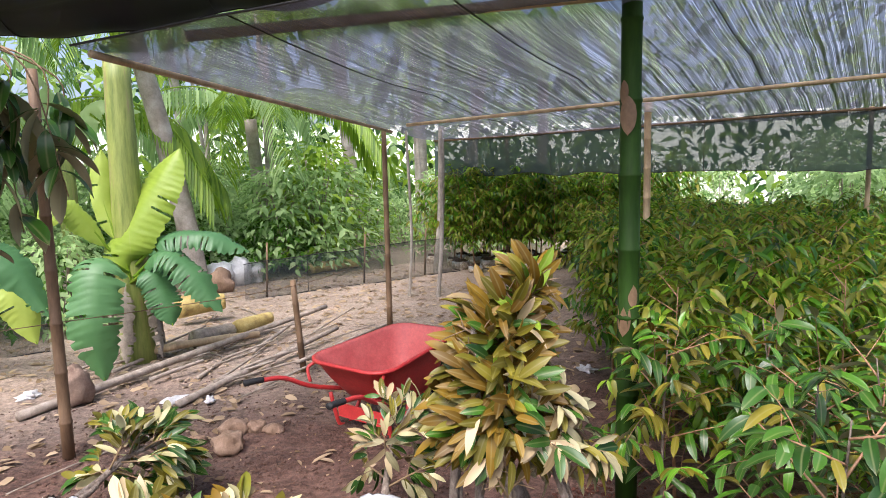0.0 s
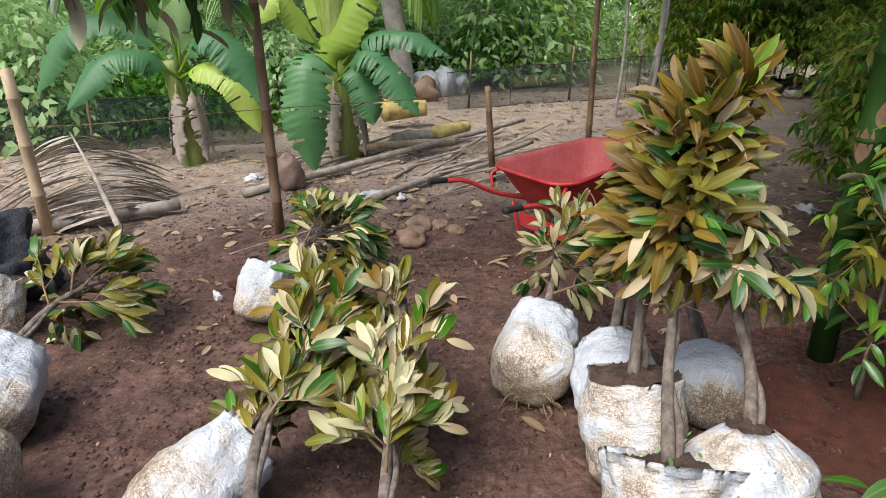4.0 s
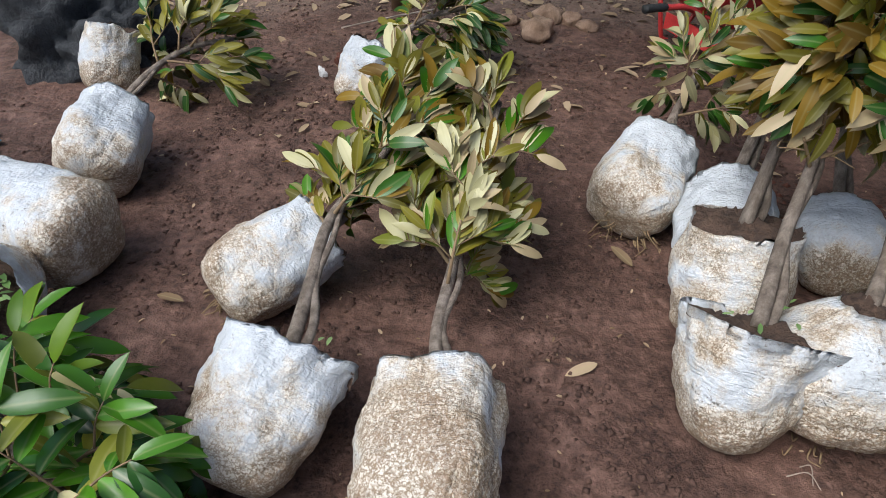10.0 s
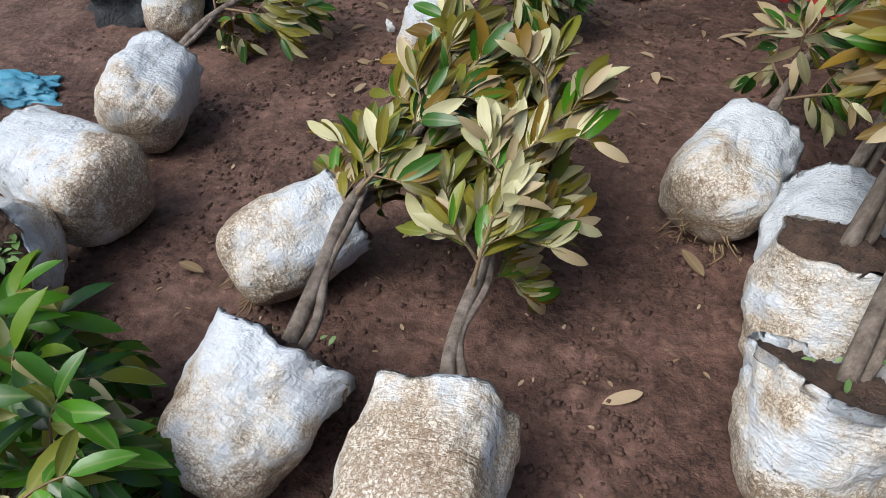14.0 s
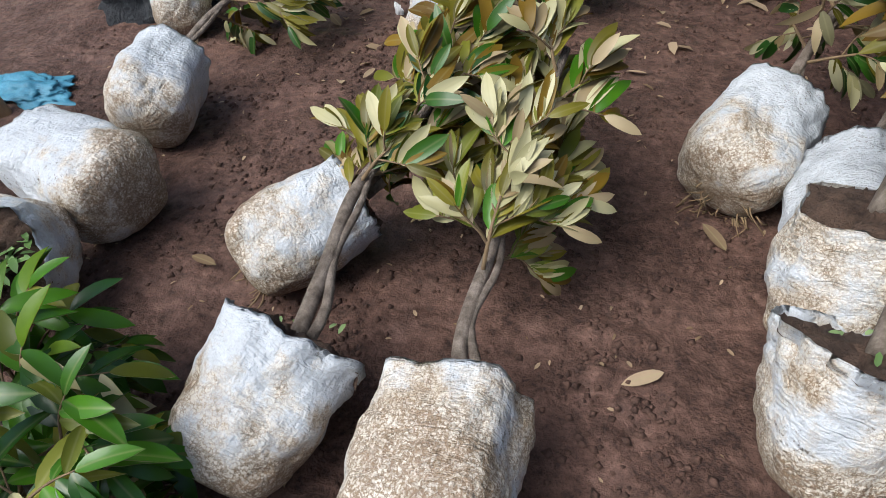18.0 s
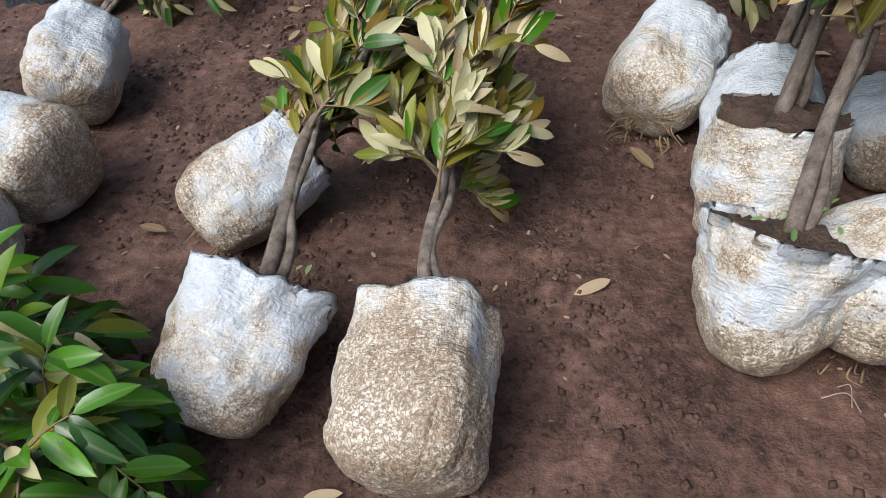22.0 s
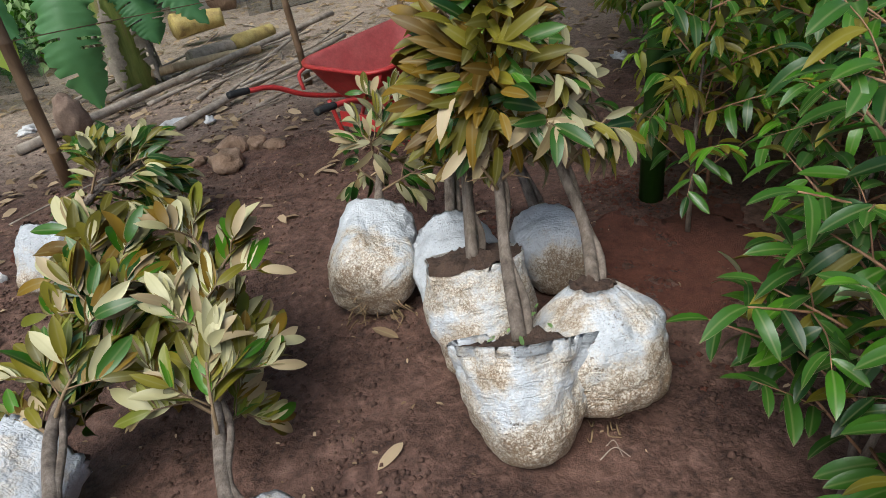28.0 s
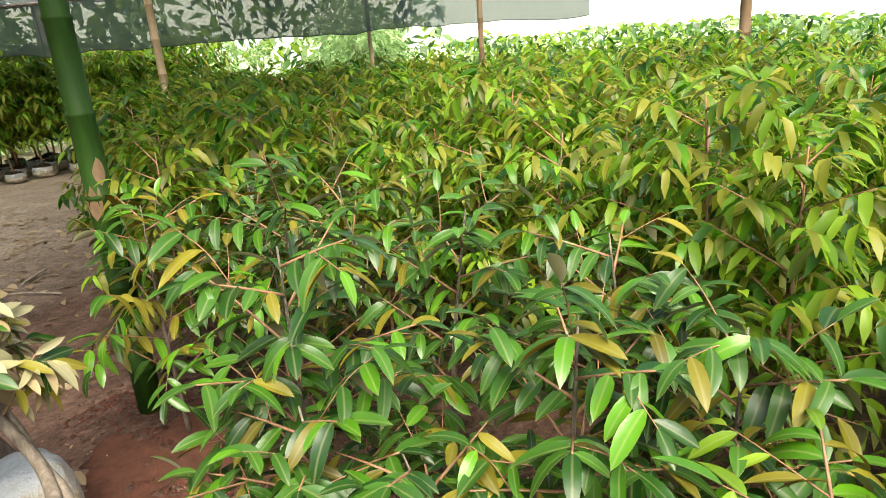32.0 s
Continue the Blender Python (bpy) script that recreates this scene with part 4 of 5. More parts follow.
culm = root("bamboo_post", (1.74, 2.02, 0), "thick green bamboo post holding up the shade net", "post")
part("culm", cane((0, 0, -0.1), (0.02, 0.01, 2.5), 0.052, 0.046, 0.34, 14, 0.0, 1), BAMBOO_GREEN, culm)
for z, s, turn in ((1.02, 1.5, 200), (1.10, 1.0, 250), (1.95, 1.6, 215), (2.02, 1.0, 190), (0.45, 1.1, 210)):
    flake = part("sheath_scrap", leaf_mesh("sheath_scrap", BAMBOO_BROWN, BAMBOO_BROWN, length=0.11, width=0.045, fold=-0.35, droop=0.1), [], culm, "dry brown sheath scrap")
    a = radians(turn)
    flake.matrix_basis = facing((0.012 + 0.050 * math.cos(a), 0.005 + 0.050 * math.sin(a), z), (0.1 * math.cos(a), 0.1 * math.sin(a), -1), (math.cos(a), math.sin(a), 0), s)
post("bamboo_post", (6.0, 0.0, 0), (6.0, 0.0, 2.35), 0.045, 0.04, BAMBOO_BROWN, "brown bamboo post standing in the sapling bed", 0.32, seed=21)
post("bamboo_post", (6.6, 2.5, 0), (6.6, 2.5, 2.3), 0.03, 0.026, BAMBOO_BROWN, "slim bamboo post standing in the sapling bed", 0.32, seed=22)
post("bamboo_post", (5.2, 5.6, 0), (5.2, 5.6, 2.45), 0.045, 0.04, BAMBOO_DRY, "weathered brown bamboo post with a tied crosspiece", 0.32, seed=2)
post("bamboo_post", (-0.735, 4.0, -0.05), (-0.745, 4.0, 2.25), 0.035, 0.028, BAMBOO_BROWN, "leaning brown bamboo post beside a bushy sapling", 0.3, seed=3)
post("bamboo_post", (2.12, 6.14, -0.05), (2.12, 6.14, 2.08), 0.032, 0.026, BAMBOO_BROWN, "slim bamboo post at the net's edge", 0.3, seed=4)
post("bamboo_stake", (0.92, 5.04, -0.05), (0.86, 5.04, 0.78), 0.028, 0.024, BAMBOO_BROWN, "short cut bamboo stake in the soil", 0.3, seed=5)
post("bamboo_stake", (-2.29, 4.23, -0.05), (-2.3, 4.23, 1.08), 0.04, 0.036, BAMBOO_DRY, "cut bamboo stake leaning beside a dry palm frond", 0.3, seed=6)
post("bamboo_stake", (-2.28, 1.95, -0.05), (-2.55, 2.0, 0.9), 0.03, 0.026, BAMBOO_DRY, "tan bamboo stake behind the sacks", 0.3, seed=7)
post("bamboo_post", (7.6, 4.5, 0), (7.6, 4.5, 2.3), 0.03, 0.026, BAMBOO_DRY, "far bamboo post under the net", 0.3, seed=8)
post("bamboo_post", (5.6, 9.4, 0), (5.6, 9.4, 2.2), 0.03, 0.026, BAMBOO_BROWN, "far bamboo post at the bed's corner", 0.3, seed=9)
post("bamboo_beam", (-0.01, 3.04, 2.29), (2.1, 1.66, 2.39), 0.026, 0.023, BAMBOO_DRY, "bamboo beam carrying the front of the net", 0.4, seed=10)
post("bamboo_beam", (-0.42, 3.12, 2.20), (2.35, 6.5, 2.10), 0.018, 0.016, BAMBOO_DRY, "bamboo beam along the net's edge", 0.4, seed=11)
post("bamboo_beam", (2.45, 6.3, 2.16), (5.6, 0.0, 2.26), 0.018, 0.016, BAMBOO_DRY, "thin bamboo rail under the net", 0.4, seed=12)
post("bamboo_beam", (4.6, 10.2, 2.2), (8.6, 1.9, 2.28), 0.018, 0.016, BAMBOO_BROWN, "thin far rail with hanging net", 0.4, seed=13)


def sheet(name, corners, nu, nv, sag, mat, label, ripple=0.02, panels=4):
    """A cloth between four corners that sags and ripples, sewn from panels with a corded hem."""
    c = [Vector(p) for p in corners]
    e = root(name, c[0], label, "shade net")
    wide, deep = (c[1] - c[0]).length, (c[3] - c[0]).length

    def at(u, v):
        p = c[0].lerp(c[1], u).lerp(c[3].lerp(c[2], u), v)
        d = sag * (math.sin(math.pi * ((v * 3) % 1)) * 0.6 + math.sin(math.pi * u) * 0.4) + ripple * noise.noise((p.x * 2.3, p.y * 2.3, p.z * 2))
        return p - Vector((0, 0, d)) - c[0]

    step = nu // panels
    for s in range(panels):
        bm = bmesh.new()
        uv = bm.loops.layers.uv.new()
        g = [[(bm.verts.new(at(i / nu, j / nv)), (i / nu * wide, j / nv * deep)) for i in range(s * step, (s + 1) * step + 1)] for j in range(nv + 1)]
        for a, b in zip(g, g[1:]):
            for k in range(step):
                q = (a[k], a[k + 1], b[k + 1], b[k])
                f = bm.faces.new([x[0] for x in q])
                for lp, x in zip(f.loops, q):
                    lp[uv].uv = x[1]
        part("net_panel", bm, mat, e)
    for s in range(1, panels):
        part("seam", tube(bmesh.new(), [at(s / panels, j / nv) - Vector((0, 0, 0.004)) for j in range(nv + 1)], (0.004, 0.004), 5), RUBBER, e, "black sewn seam")
    for v in (0, 1):
        part("hem", tube(bmesh.new(), [at(i / nu, v) for i in range(nu + 1)], (0.006, 0.006), 5), RUBBER, e, "black corded hem")
    return e


sheet("shade_net", [(-0.5, 3.15, 2.24), (1.9, 0.75, 2.5), (9.5, 4.7, 2.34), (4.6, 10.2, 2.22)], 60, 60, 0.06, NET, "black shade net stretched over the sapling bed", 0.006)
sheet("shade_net_skirt", [(4.6, 10.2, 2.2), (8.6, 1.9, 2.28), (8.6, 1.9, 1.55), (4.6, 10.2, 1.6)], 60, 8, 0.0, NET_SKIRT, "dark net skirt hanging from the far rail", 0.06)
sheet("shade_net_fold", [(-1.5, 3.95, 2.28), (1.76, 2.0, 2.52), (1.5, 1.5, 2.66), (-1.8, 3.2, 2.55)], 40, 20, 0.06, NET_DARK, "doubled black net folded over the front beam", 0.06)

# ---- wheelbarrow ----
def rounded_loop(cx, half_l, half_w, z, r, n=6, front=1.0):
    pts = []
    for sx, sy, a0 in ((1, 1, 0), (-1, 1, 90), (-1, -1, 180), (1, -1, 270)):
        w = half_w * (front if sx > 0 else 1.0)
        for k in range(n + 1):
            a = radians(a0 + 90 * k / n)
            pts.append(Vector((cx + sx * (half_l - r) + r * math.cos(a), sy * (w - r) + r * math.sin(a), z)))
    return pts


def wheelbarrow():
    e = root("wheelbarrow", (0.804, 3.464, 0), "red steel wheelbarrow with black grips, some soil in the tub", "wheelbarrow", rz=28)
    bm = bmesh.new()
    loops = []
    # outer skin upwards, rolled rim, inner skin downwards
    for cx, hl, hw, z, r in ((0.46, 0.22, 0.19, 0.20, 0.08), (0.46, 0.28, 0.22, 0.23, 0.10), (0.42, 0.36, 0.265, 0.40, 0.12), (0.41, 0.425, 0.315, 0.535, 0.14), (0.41, 0.45, 0.34, 0.545, 0.15), (0.41, 0.45, 0.34, 0.562, 0.15), (0.41, 0.43, 0.32, 0.565, 0.14), (0.41, 0.41, 0.305, 0.535, 0.13), (0.42, 0.35, 0.258, 0.405, 0.12), (0.46, 0.27, 0.212, 0.24, 0.10), (0.46, 0.21, 0.18, 0.212, 0.08)):
        loops.append([bm.verts.new(p + Vector((0, 0, 0.09 * (p.x - 0.3) if z > 0.3 else 0))) for p in rounded_loop(cx, hl, hw, z, r, 6, 0.86)])
    n = len(loops[0])
    for i, (a, b) in enumerate(zip(loops, loops[1:])):
        for k in range(n):
            f = bm.faces.new((a[k], a[(k + 1) % n], b[(k + 1) % n], b[k]))
            f.material_index = 1 if i >= 6 else 0
    bm.faces.new(loops[0][::-1])
    bm.faces.new(loops[-1]).material_index = 1
    part("tub", bm, [RED_PAINT, RED_INSIDE], e, "pressed red steel tub, paler red inside")
    for s in (1, -1):
        h = part("handle", tube(bmesh.new(), smooth_line([(-0.36, 0.34 * s, 0.47), (-0.20, 0.32 * s, 0.44), (0.02, 0.27 * s, 0.32), (0.5, 0.16 * s, 0.19), (0.95, 0.07 * s, 0.16)], 5), (0.016, 0.016), 10), RED_PAINT, e)
        part("grip", tube(bmesh.new(), smooth_line([(-0.47, 0.35 * s, 0.48), (-0.42, 0.346 * s, 0.478), (-0.35, 0.34 * s, 0.47)], 4), (0.021, 0.020), 12), RUBBER, h, "black rubber grip")
        g = part("leg", tube(bmesh.new(), smooth_line([(0.10, 0.24 * s, 0.26), (0.14, 0.23 * s, 0.06), (0.17, 0.225 * s, 0.0), (0.26, 0.22 * s, 0.0), (0.36, 0.2 * s, 0.2)], 5), (0.013, 0.013), 8), RED_PAINT, e)
        part("strut", tube(bmesh.new(), smooth_line([(-0.03, 0.28 * s, 0.37), (-0.02, 0.31 * s, 0.46), (0.03, 0.29 * s, 0.50)], 4), (0.011, 0.011), 8), RED_PAINT, e)
    bm = bmesh.new()
    for x, z, h in ((0.15, 0.07, 0.10),):
        q = [Vector((x, y, zz)) for y, zz in ((-0.225, z), (0.225, z), (0.225, z + h), (-0.225, z + h))]
        a = [bm.verts.new(p) for p in q]
        b = [bm.verts.new(p + Vector((0.012, 0, 0))) for p in q]
        bm.faces.new(a[::-1])
        bm.faces.new(b)
        for k in range(4):
            bm.faces.new((a[k], a[(k + 1) % 4], b[(k + 1) % 4], b[k]))
    bmesh.ops.bevel(bm, geom=bm.edges[:], offset=0.003, segments=1)
    part("cross_plate", bm, RED_PAINT, e, smooth=False)
    # wheel: tyre round a pressed rim
    w = bmesh.new()
    ring = [Vector((1.0 + 0.135 * math.cos(a), 0, 0.165 + 0.135 * math.sin(a))) for a in (2 * math.pi * k / 28 for k in range(29))]
    tube(w, ring, (0.034, 0.034), 10, caps=False)
    wh = part("wheel", w, RUBBER, e, "black rubber tyre")
    r = bmesh.new()
    bmesh.ops.create_cone(r, cap_ends=True, segments=24, radius1=0.105, radius2=0.105, depth=0.03, matrix=pose(1.0, 0, 0.165, 90, 0, 0))
    bmesh.ops.create_cone(r, cap_ends=True, segments=12, radius1=0.025, radius2=0.025, depth=0.11, matrix=pose(1.0, 0, 0.165, 90, 0, 0))
    part("rim", r, RED_PAINT, wh)
    # lip label strip on the front rim and a small caster at the leg
    c = bmesh.new()
    tube(c, [Vector((0.17 + 0.03 * math.cos(a), -0.17, 0.034 + 0.03 * math.sin(a))) for a in (2 * math.pi * k / 14 for k in range(15))], (0.008, 0.008), 6, caps=False)
    part("leg_ring", c, RED_PAINT, e)
    s = bmesh.new()
    for (u, v) in ((0, 0), (0.04, 0.02), (-0.05, 0.03), (0.06, -0.05), (-0.02, -0.06), (0.1, 0.0), (-0.1, -0.02)):
        bmesh.ops.create_icosphere(s, subdivisions=2, radius=0.05, matrix=Matrix.Translation((0.56 + u, v, 0.25)) @ Matrix.Diagonal((1, 0.9, 0.45, 1)))
    for v in s.verts:
        v.co += v.co.normalized() * 0.02 * noise.noise(v.co * 30)
    tagged(part("soil", s, DIRT, e, "leftover soil in the tub"), kind="stuff")
    e.scale = (1.0, 1.0, 0.9)
    return e


wheelbarrow()


# ---- banana plants ----
def blade(points, width, tear, seed, fold=0.3, up=(0.0, -0.5, 0.85)):
    """A banana leaf along a midrib line: two long halves that hang from the rib, with torn edges."""
    rng = random.Random(seed)
    line = smooth_line(points, 24)
    bm = bmesh.new()
    n = len(line) - 1
    rows = []
    for i, p in enumerate(line):
        t = i / n
        d = (line[min(i + 1, n)] - line[max(i - 1, 0)]).normalized()
        s = d.cross(Vector(up))
        s = s.normalized() if s.length > 0.05 else d.orthogonal().normalized()
        u = s.cross(d)
        w = width * 0.5 * min(1.0, max(0.02, (t - 0.12) * 6)) ** 0.6 * (1 - max(0.0, (t - 0.7) / 0.3) ** 2 * 0.95)
        row = []
        for k in range(-4, 5):
            x = k / 4
            cut = 1.0 - (tear * 0.7 * max(0.0, rng.random() - 0.4) if abs(k) == 4 else 0.0)
            wave = 0.22 * noise.noise((t * 6, k * 0.3, seed)) + 0.08 * noise.noise((t * 30, k, seed))
            row.append(bm.verts.new(p + s * w * x * cut - u * (0.3 * w * x * x - 0.10 * w * (1 - abs(x)) - (wave + 0.06 * math.sin(t * 160 - abs(k) * 1.2)) * w * abs(x)) + Vector((0, 0, -0.15 * tear * w * x * x))))
        rows.append(row)
    for i, (a, b) in enumerate(zip(rows, rows[1:])):
        slit = (rng.random() < 0.14 * tear, rng.random() < 0.14 * tear)
        for k in range(8):
            if (k in (0, 1, 2) and slit[0]) or (k in (5, 6, 7) and slit[1]):
                continue
            bm.faces.new((a[k], a[k + 1], b[k + 1], b[k]))
    return bm, line


def banana(where, height, radius, leaves, label, lean=(0, 0), dead=True):
    e = root("banana_plant", (where[0], where[1], 0), label, "banana plant", "banana plants")
    top = Vector((lean[0], lean[1], height))
    line = smooth_line([(0, 0, -0.05), top * 0.5, top], 6)
    part("pseudostem", tube(bmesh.new(), line, (radius, radius * 0.7), 16), BANANA_STEM, e)
    if dead:
        for k in range(5):
            a = k * 1.3 + 0.4
            o = Vector((math.cos(a), math.sin(a), 0))
            bm, _ = blade([o * radius + Vector((0, 0, 0.75)), o * (radius + 0.06) + Vector((0, 0, 0.45)), o * (radius + 0.10) + Vector((0, 0, 0.05))], 0.16, 1.0, k, 0.3, (o.x, o.y, 0.01))
            part("dead_sheath", bm, FROND, e, "dry brown leaf sheath")
    for k, (pts, width, mat, tear) in enumerate(leaves):
        q = [Vector(p) - Vector((where[0], where[1], 0)) for p in pts]
        bm, l2 = blade(q, width, tear, k + 3)
        lf = part("leaf", bm, LEAF[mat], e)
        part("midrib", tube(bmesh.new(), [p - Vector((0, 0, 0.006)) for p in l2], (0.016, 0.004), 6), LEAF["lime"], lf)
    return e


banana((-0.33, 6.07), 2.7, 0.15, [
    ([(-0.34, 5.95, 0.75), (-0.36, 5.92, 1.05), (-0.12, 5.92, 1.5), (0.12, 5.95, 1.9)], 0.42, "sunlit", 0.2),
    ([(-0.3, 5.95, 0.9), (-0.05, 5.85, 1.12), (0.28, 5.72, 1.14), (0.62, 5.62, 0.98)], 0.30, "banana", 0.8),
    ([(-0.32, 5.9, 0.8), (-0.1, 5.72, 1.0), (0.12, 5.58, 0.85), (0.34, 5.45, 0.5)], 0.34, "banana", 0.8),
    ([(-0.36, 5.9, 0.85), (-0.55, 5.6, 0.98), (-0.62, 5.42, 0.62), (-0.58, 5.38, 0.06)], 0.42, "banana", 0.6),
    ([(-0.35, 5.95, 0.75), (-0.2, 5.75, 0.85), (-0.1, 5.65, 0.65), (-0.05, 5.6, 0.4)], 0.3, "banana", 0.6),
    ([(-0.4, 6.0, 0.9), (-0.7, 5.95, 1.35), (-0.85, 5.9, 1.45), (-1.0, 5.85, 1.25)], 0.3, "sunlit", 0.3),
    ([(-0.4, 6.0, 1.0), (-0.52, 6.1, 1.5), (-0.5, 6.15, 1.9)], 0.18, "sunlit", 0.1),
], "tall banana plant with yellow-green stem and torn drooping leaves")
banana((-1.75, 6.1), 0.95, 0.10, [
    ([(-1.75, 6.05, 0.8), (-2.0, 5.95, 1.0), (-2.3, 5.85, 0.98), (-2.62, 5.7, 0.6)], 0.34, "banana", 0.5),
    ([(-1.75, 6.05, 0.85), (-1.5, 5.95, 1.15), (-1.25, 5.85, 1.05), (-0.95, 5.75, 0.55)], 0.36, "banana", 0.5),
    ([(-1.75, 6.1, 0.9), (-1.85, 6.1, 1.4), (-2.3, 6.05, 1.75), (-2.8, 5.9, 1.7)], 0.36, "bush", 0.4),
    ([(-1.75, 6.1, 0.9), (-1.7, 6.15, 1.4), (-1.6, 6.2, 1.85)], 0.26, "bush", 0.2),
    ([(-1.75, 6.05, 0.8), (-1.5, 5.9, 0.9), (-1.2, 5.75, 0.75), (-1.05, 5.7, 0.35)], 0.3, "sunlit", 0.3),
    ([(-1.8, 6.1, 0.9), (-2.2, 6.2, 1.3), (-2.7, 6.2, 1.2), (-3.0, 6.1, 0.7)], 0.36, "banana", 0.6),
], "young banana plant with broad arching leaves", (-0.08, 0))
banana((-1.0, 9.2), 2.2, 0.13, [
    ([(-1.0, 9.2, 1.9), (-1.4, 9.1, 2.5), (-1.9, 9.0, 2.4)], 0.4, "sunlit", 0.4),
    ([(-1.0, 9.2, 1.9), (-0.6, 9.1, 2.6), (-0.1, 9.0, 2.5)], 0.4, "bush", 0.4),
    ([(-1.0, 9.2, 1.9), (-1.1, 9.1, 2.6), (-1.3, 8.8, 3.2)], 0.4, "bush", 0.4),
], "banana plant at the back of the yard")


# ---- fallen frond, poles, husks and litter ----
def frond(name, base, tip, spread, leaflets, mat, label, droop=0.3, seed=0, width=0.025):
    rng = random.Random(seed)
    base, tip = Vector(base), Vector(tip)
    e = root(name, base, label, "palm frond")
    d = tip - base
    line = smooth_line([(0, 0, 0.02), d * 0.5 + Vector((0, 0, 0.04 * d.length)), d], 8)
    part("rachis", tube(bmesh.new(), line, (0.022, 0.006), 8), mat, e)
    s0 = d.cross(Vector((0, 0, 1))).normalized()
    data = leaf_data(length=1.0, width=width * 3.2, fold=0.35, droop=droop, two_faced=False)
    for k in range(leaflets):
        for s in (1, -1):
            t = 0.12 + 0.86 * k / leaflets
            p = line[min(int(t * (len(line) - 1)), len(line) - 2)]
            p = p.lerp(line[min(int(t * (len(line) - 1)) + 1, len(line) - 1)], (t * (len(line) - 1)) % 1)
            w = s0 * s + d.normalized() * rng.uniform(0.35, 0.8) + Vector((0, 0, -droop * rng.uniform(0.6, 1.1)))
            length = spread * (0.55 + 0.45 * math.sin(math.pi * min(1, t + 0.15))) * rng.uniform(0.8, 1.1)
            v, f, kk = data
            me = bpy.data.meshes.new("leaflet")
            co = np.array(v) * (0.55, length, length)
            me.from_pydata(co.tolist(), [], f)
            me.materials.append(mat)
            ob = new("leaflet", me)
            ob.parent = e
            ob.matrix_basis = facing(p, w, Vector((rng.uniform(-0.6, 0.6), rng.uniform(-0.6, 0.6), 1)))
    return e


frond("palm_frond", (-1.78, 4.1, 0.03), (-2.42, 5.2, 0.5), 0.85, 36, FROND, "fallen dry grey palm frond with drooping leaflets", 0.42, 1, 0.02)


def pole(a, b, r, mat, label, name="bamboo_pole", seed=0):
    bm = cane(a, b, r, r * 0.8, 0.45, 10, 0.03, seed) if "bamboo" in name else tube(bmesh.new(), smooth_line([a, (Vector(a) + Vector(b)) / 2 + Vector((0.02, 0.03, 0)), b], 5), (r, r * 0.7), 8)
    return tagged(link(name, bm, mat), label, "pole", "fallen poles")


pole((-0.42, 6.0, 0.08), (0.75, 6.15, 0.10), 0.04, BAMBOO_DRY, "cut bamboo pole lying by the banana plant", seed=1)
pole((-1.1, 4.85, 0.04), (1.62, 6.85, 0.16), 0.036, GREY_STICK, "long grey pole lying on the ground", "dry_pole", 2)
pole((-0.1, 4.6, 0.03), (1.5, 6.0, 0.10), 0.03, GREY_STICK, "grey dry pole lying on the ground", "dry_pole", 3)
pole((-2.9, 4.0, 0.05), (-1.5, 4.55, 0.07), 0.06, GREY_STICK, "thick grey log under the dry frond", "dry_log", 7)
pole((0.15, 6.25, 0.10), (0.62, 6.45, 0.12), 0.09, GREY_STICK, "short grey trunk piece", "log", 9)
pole((0.58, 6.35, 0.14), (0.95, 6.60, 0.16), 0.085, YELLOW_LOG, "short yellow trunk piece", "log", 10)
pole((2.3, 10.3, 0.12), (3.2, 10.5, 0.12), 0.10, YELLOW_LOG, "yellow trunk piece lying far back", "log", 11)
pole((0.1, 7.4, 0.22), (0.6, 7.5, 0.22), 0.13, YELLOW_LOG, "yellow trunk section behind the banana plant", "log", 12)
pole((0.72, 0.94, 0.012), (0.79, 0.91, 0.014), 0.0018, FROND, "thin pale straw on the soil", "straw", 61)
pole((0.76, 0.97, 0.012), (0.775, 0.92, 0.014), 0.0016, FROND, "thin pale straw on the soil", "straw", 62)
pole((0.60, 0.62, 0.010), (0.68, 0.60, 0.012), 0.0020, FROND, "thin pale straw on the soil", "straw", 63)
g = random.Random(21)
for k in range(26):
    x, y, a, n = g.uniform(-0.9, 1.3), g.uniform(4.6, 6.2), radians(g.uniform(15, 60)), g.uniform(0.4, 1.3)
    z = g.uniform(0.02, 0.10)
    pole((x, y, z), (x + n * math.cos(a), y + n * math.sin(a), z + g.uniform(-0.01, 0.06)), g.uniform(0.008, 0.02), GREY_STICK, "thin dry stick on the heap of poles", "dry_stick", 40 + k)
for k in range(30):
    x, y, a, n = g.uniform(-3.6, 2.6), g.uniform(3.8, 8.5), g.uniform(0, 6.28), g.uniform(0.25, 0.8)
    pole((x, y, 0.02), (x + n * math.cos(a), y + n * math.sin(a), 0.03), g.uniform(0.005, 0.011), GREY_STICK, "thin dry twig on the littered ground", "dry_stick", 80 + k)


def stone(name, where, size, mat, label, category, seed, group="", rough=1.0):
    bm = bmesh.new()
    bmesh.ops.create_icosphere(bm, subdivisions=3, radius=1.0)
    for v in bm.verts:
        d = v.co.normalized()
        v.co = Vector((d.x * size[0], d.y * size[1], d.z * size[2])) * (1 + rough * (0.35 * noise.noise(d * 1.7 + Vector((seed, 0, 0))) + 0.16 * noise.noise(d * 4 + Vector((seed, 0, 0))) + 0.05 * noise.noise(d * 11)))
    ob = link(name, bm, mat)
    ob.matrix_basis = pose(*where, 0, 0, seed * 37)
    return tagged(ob, label, category, group)


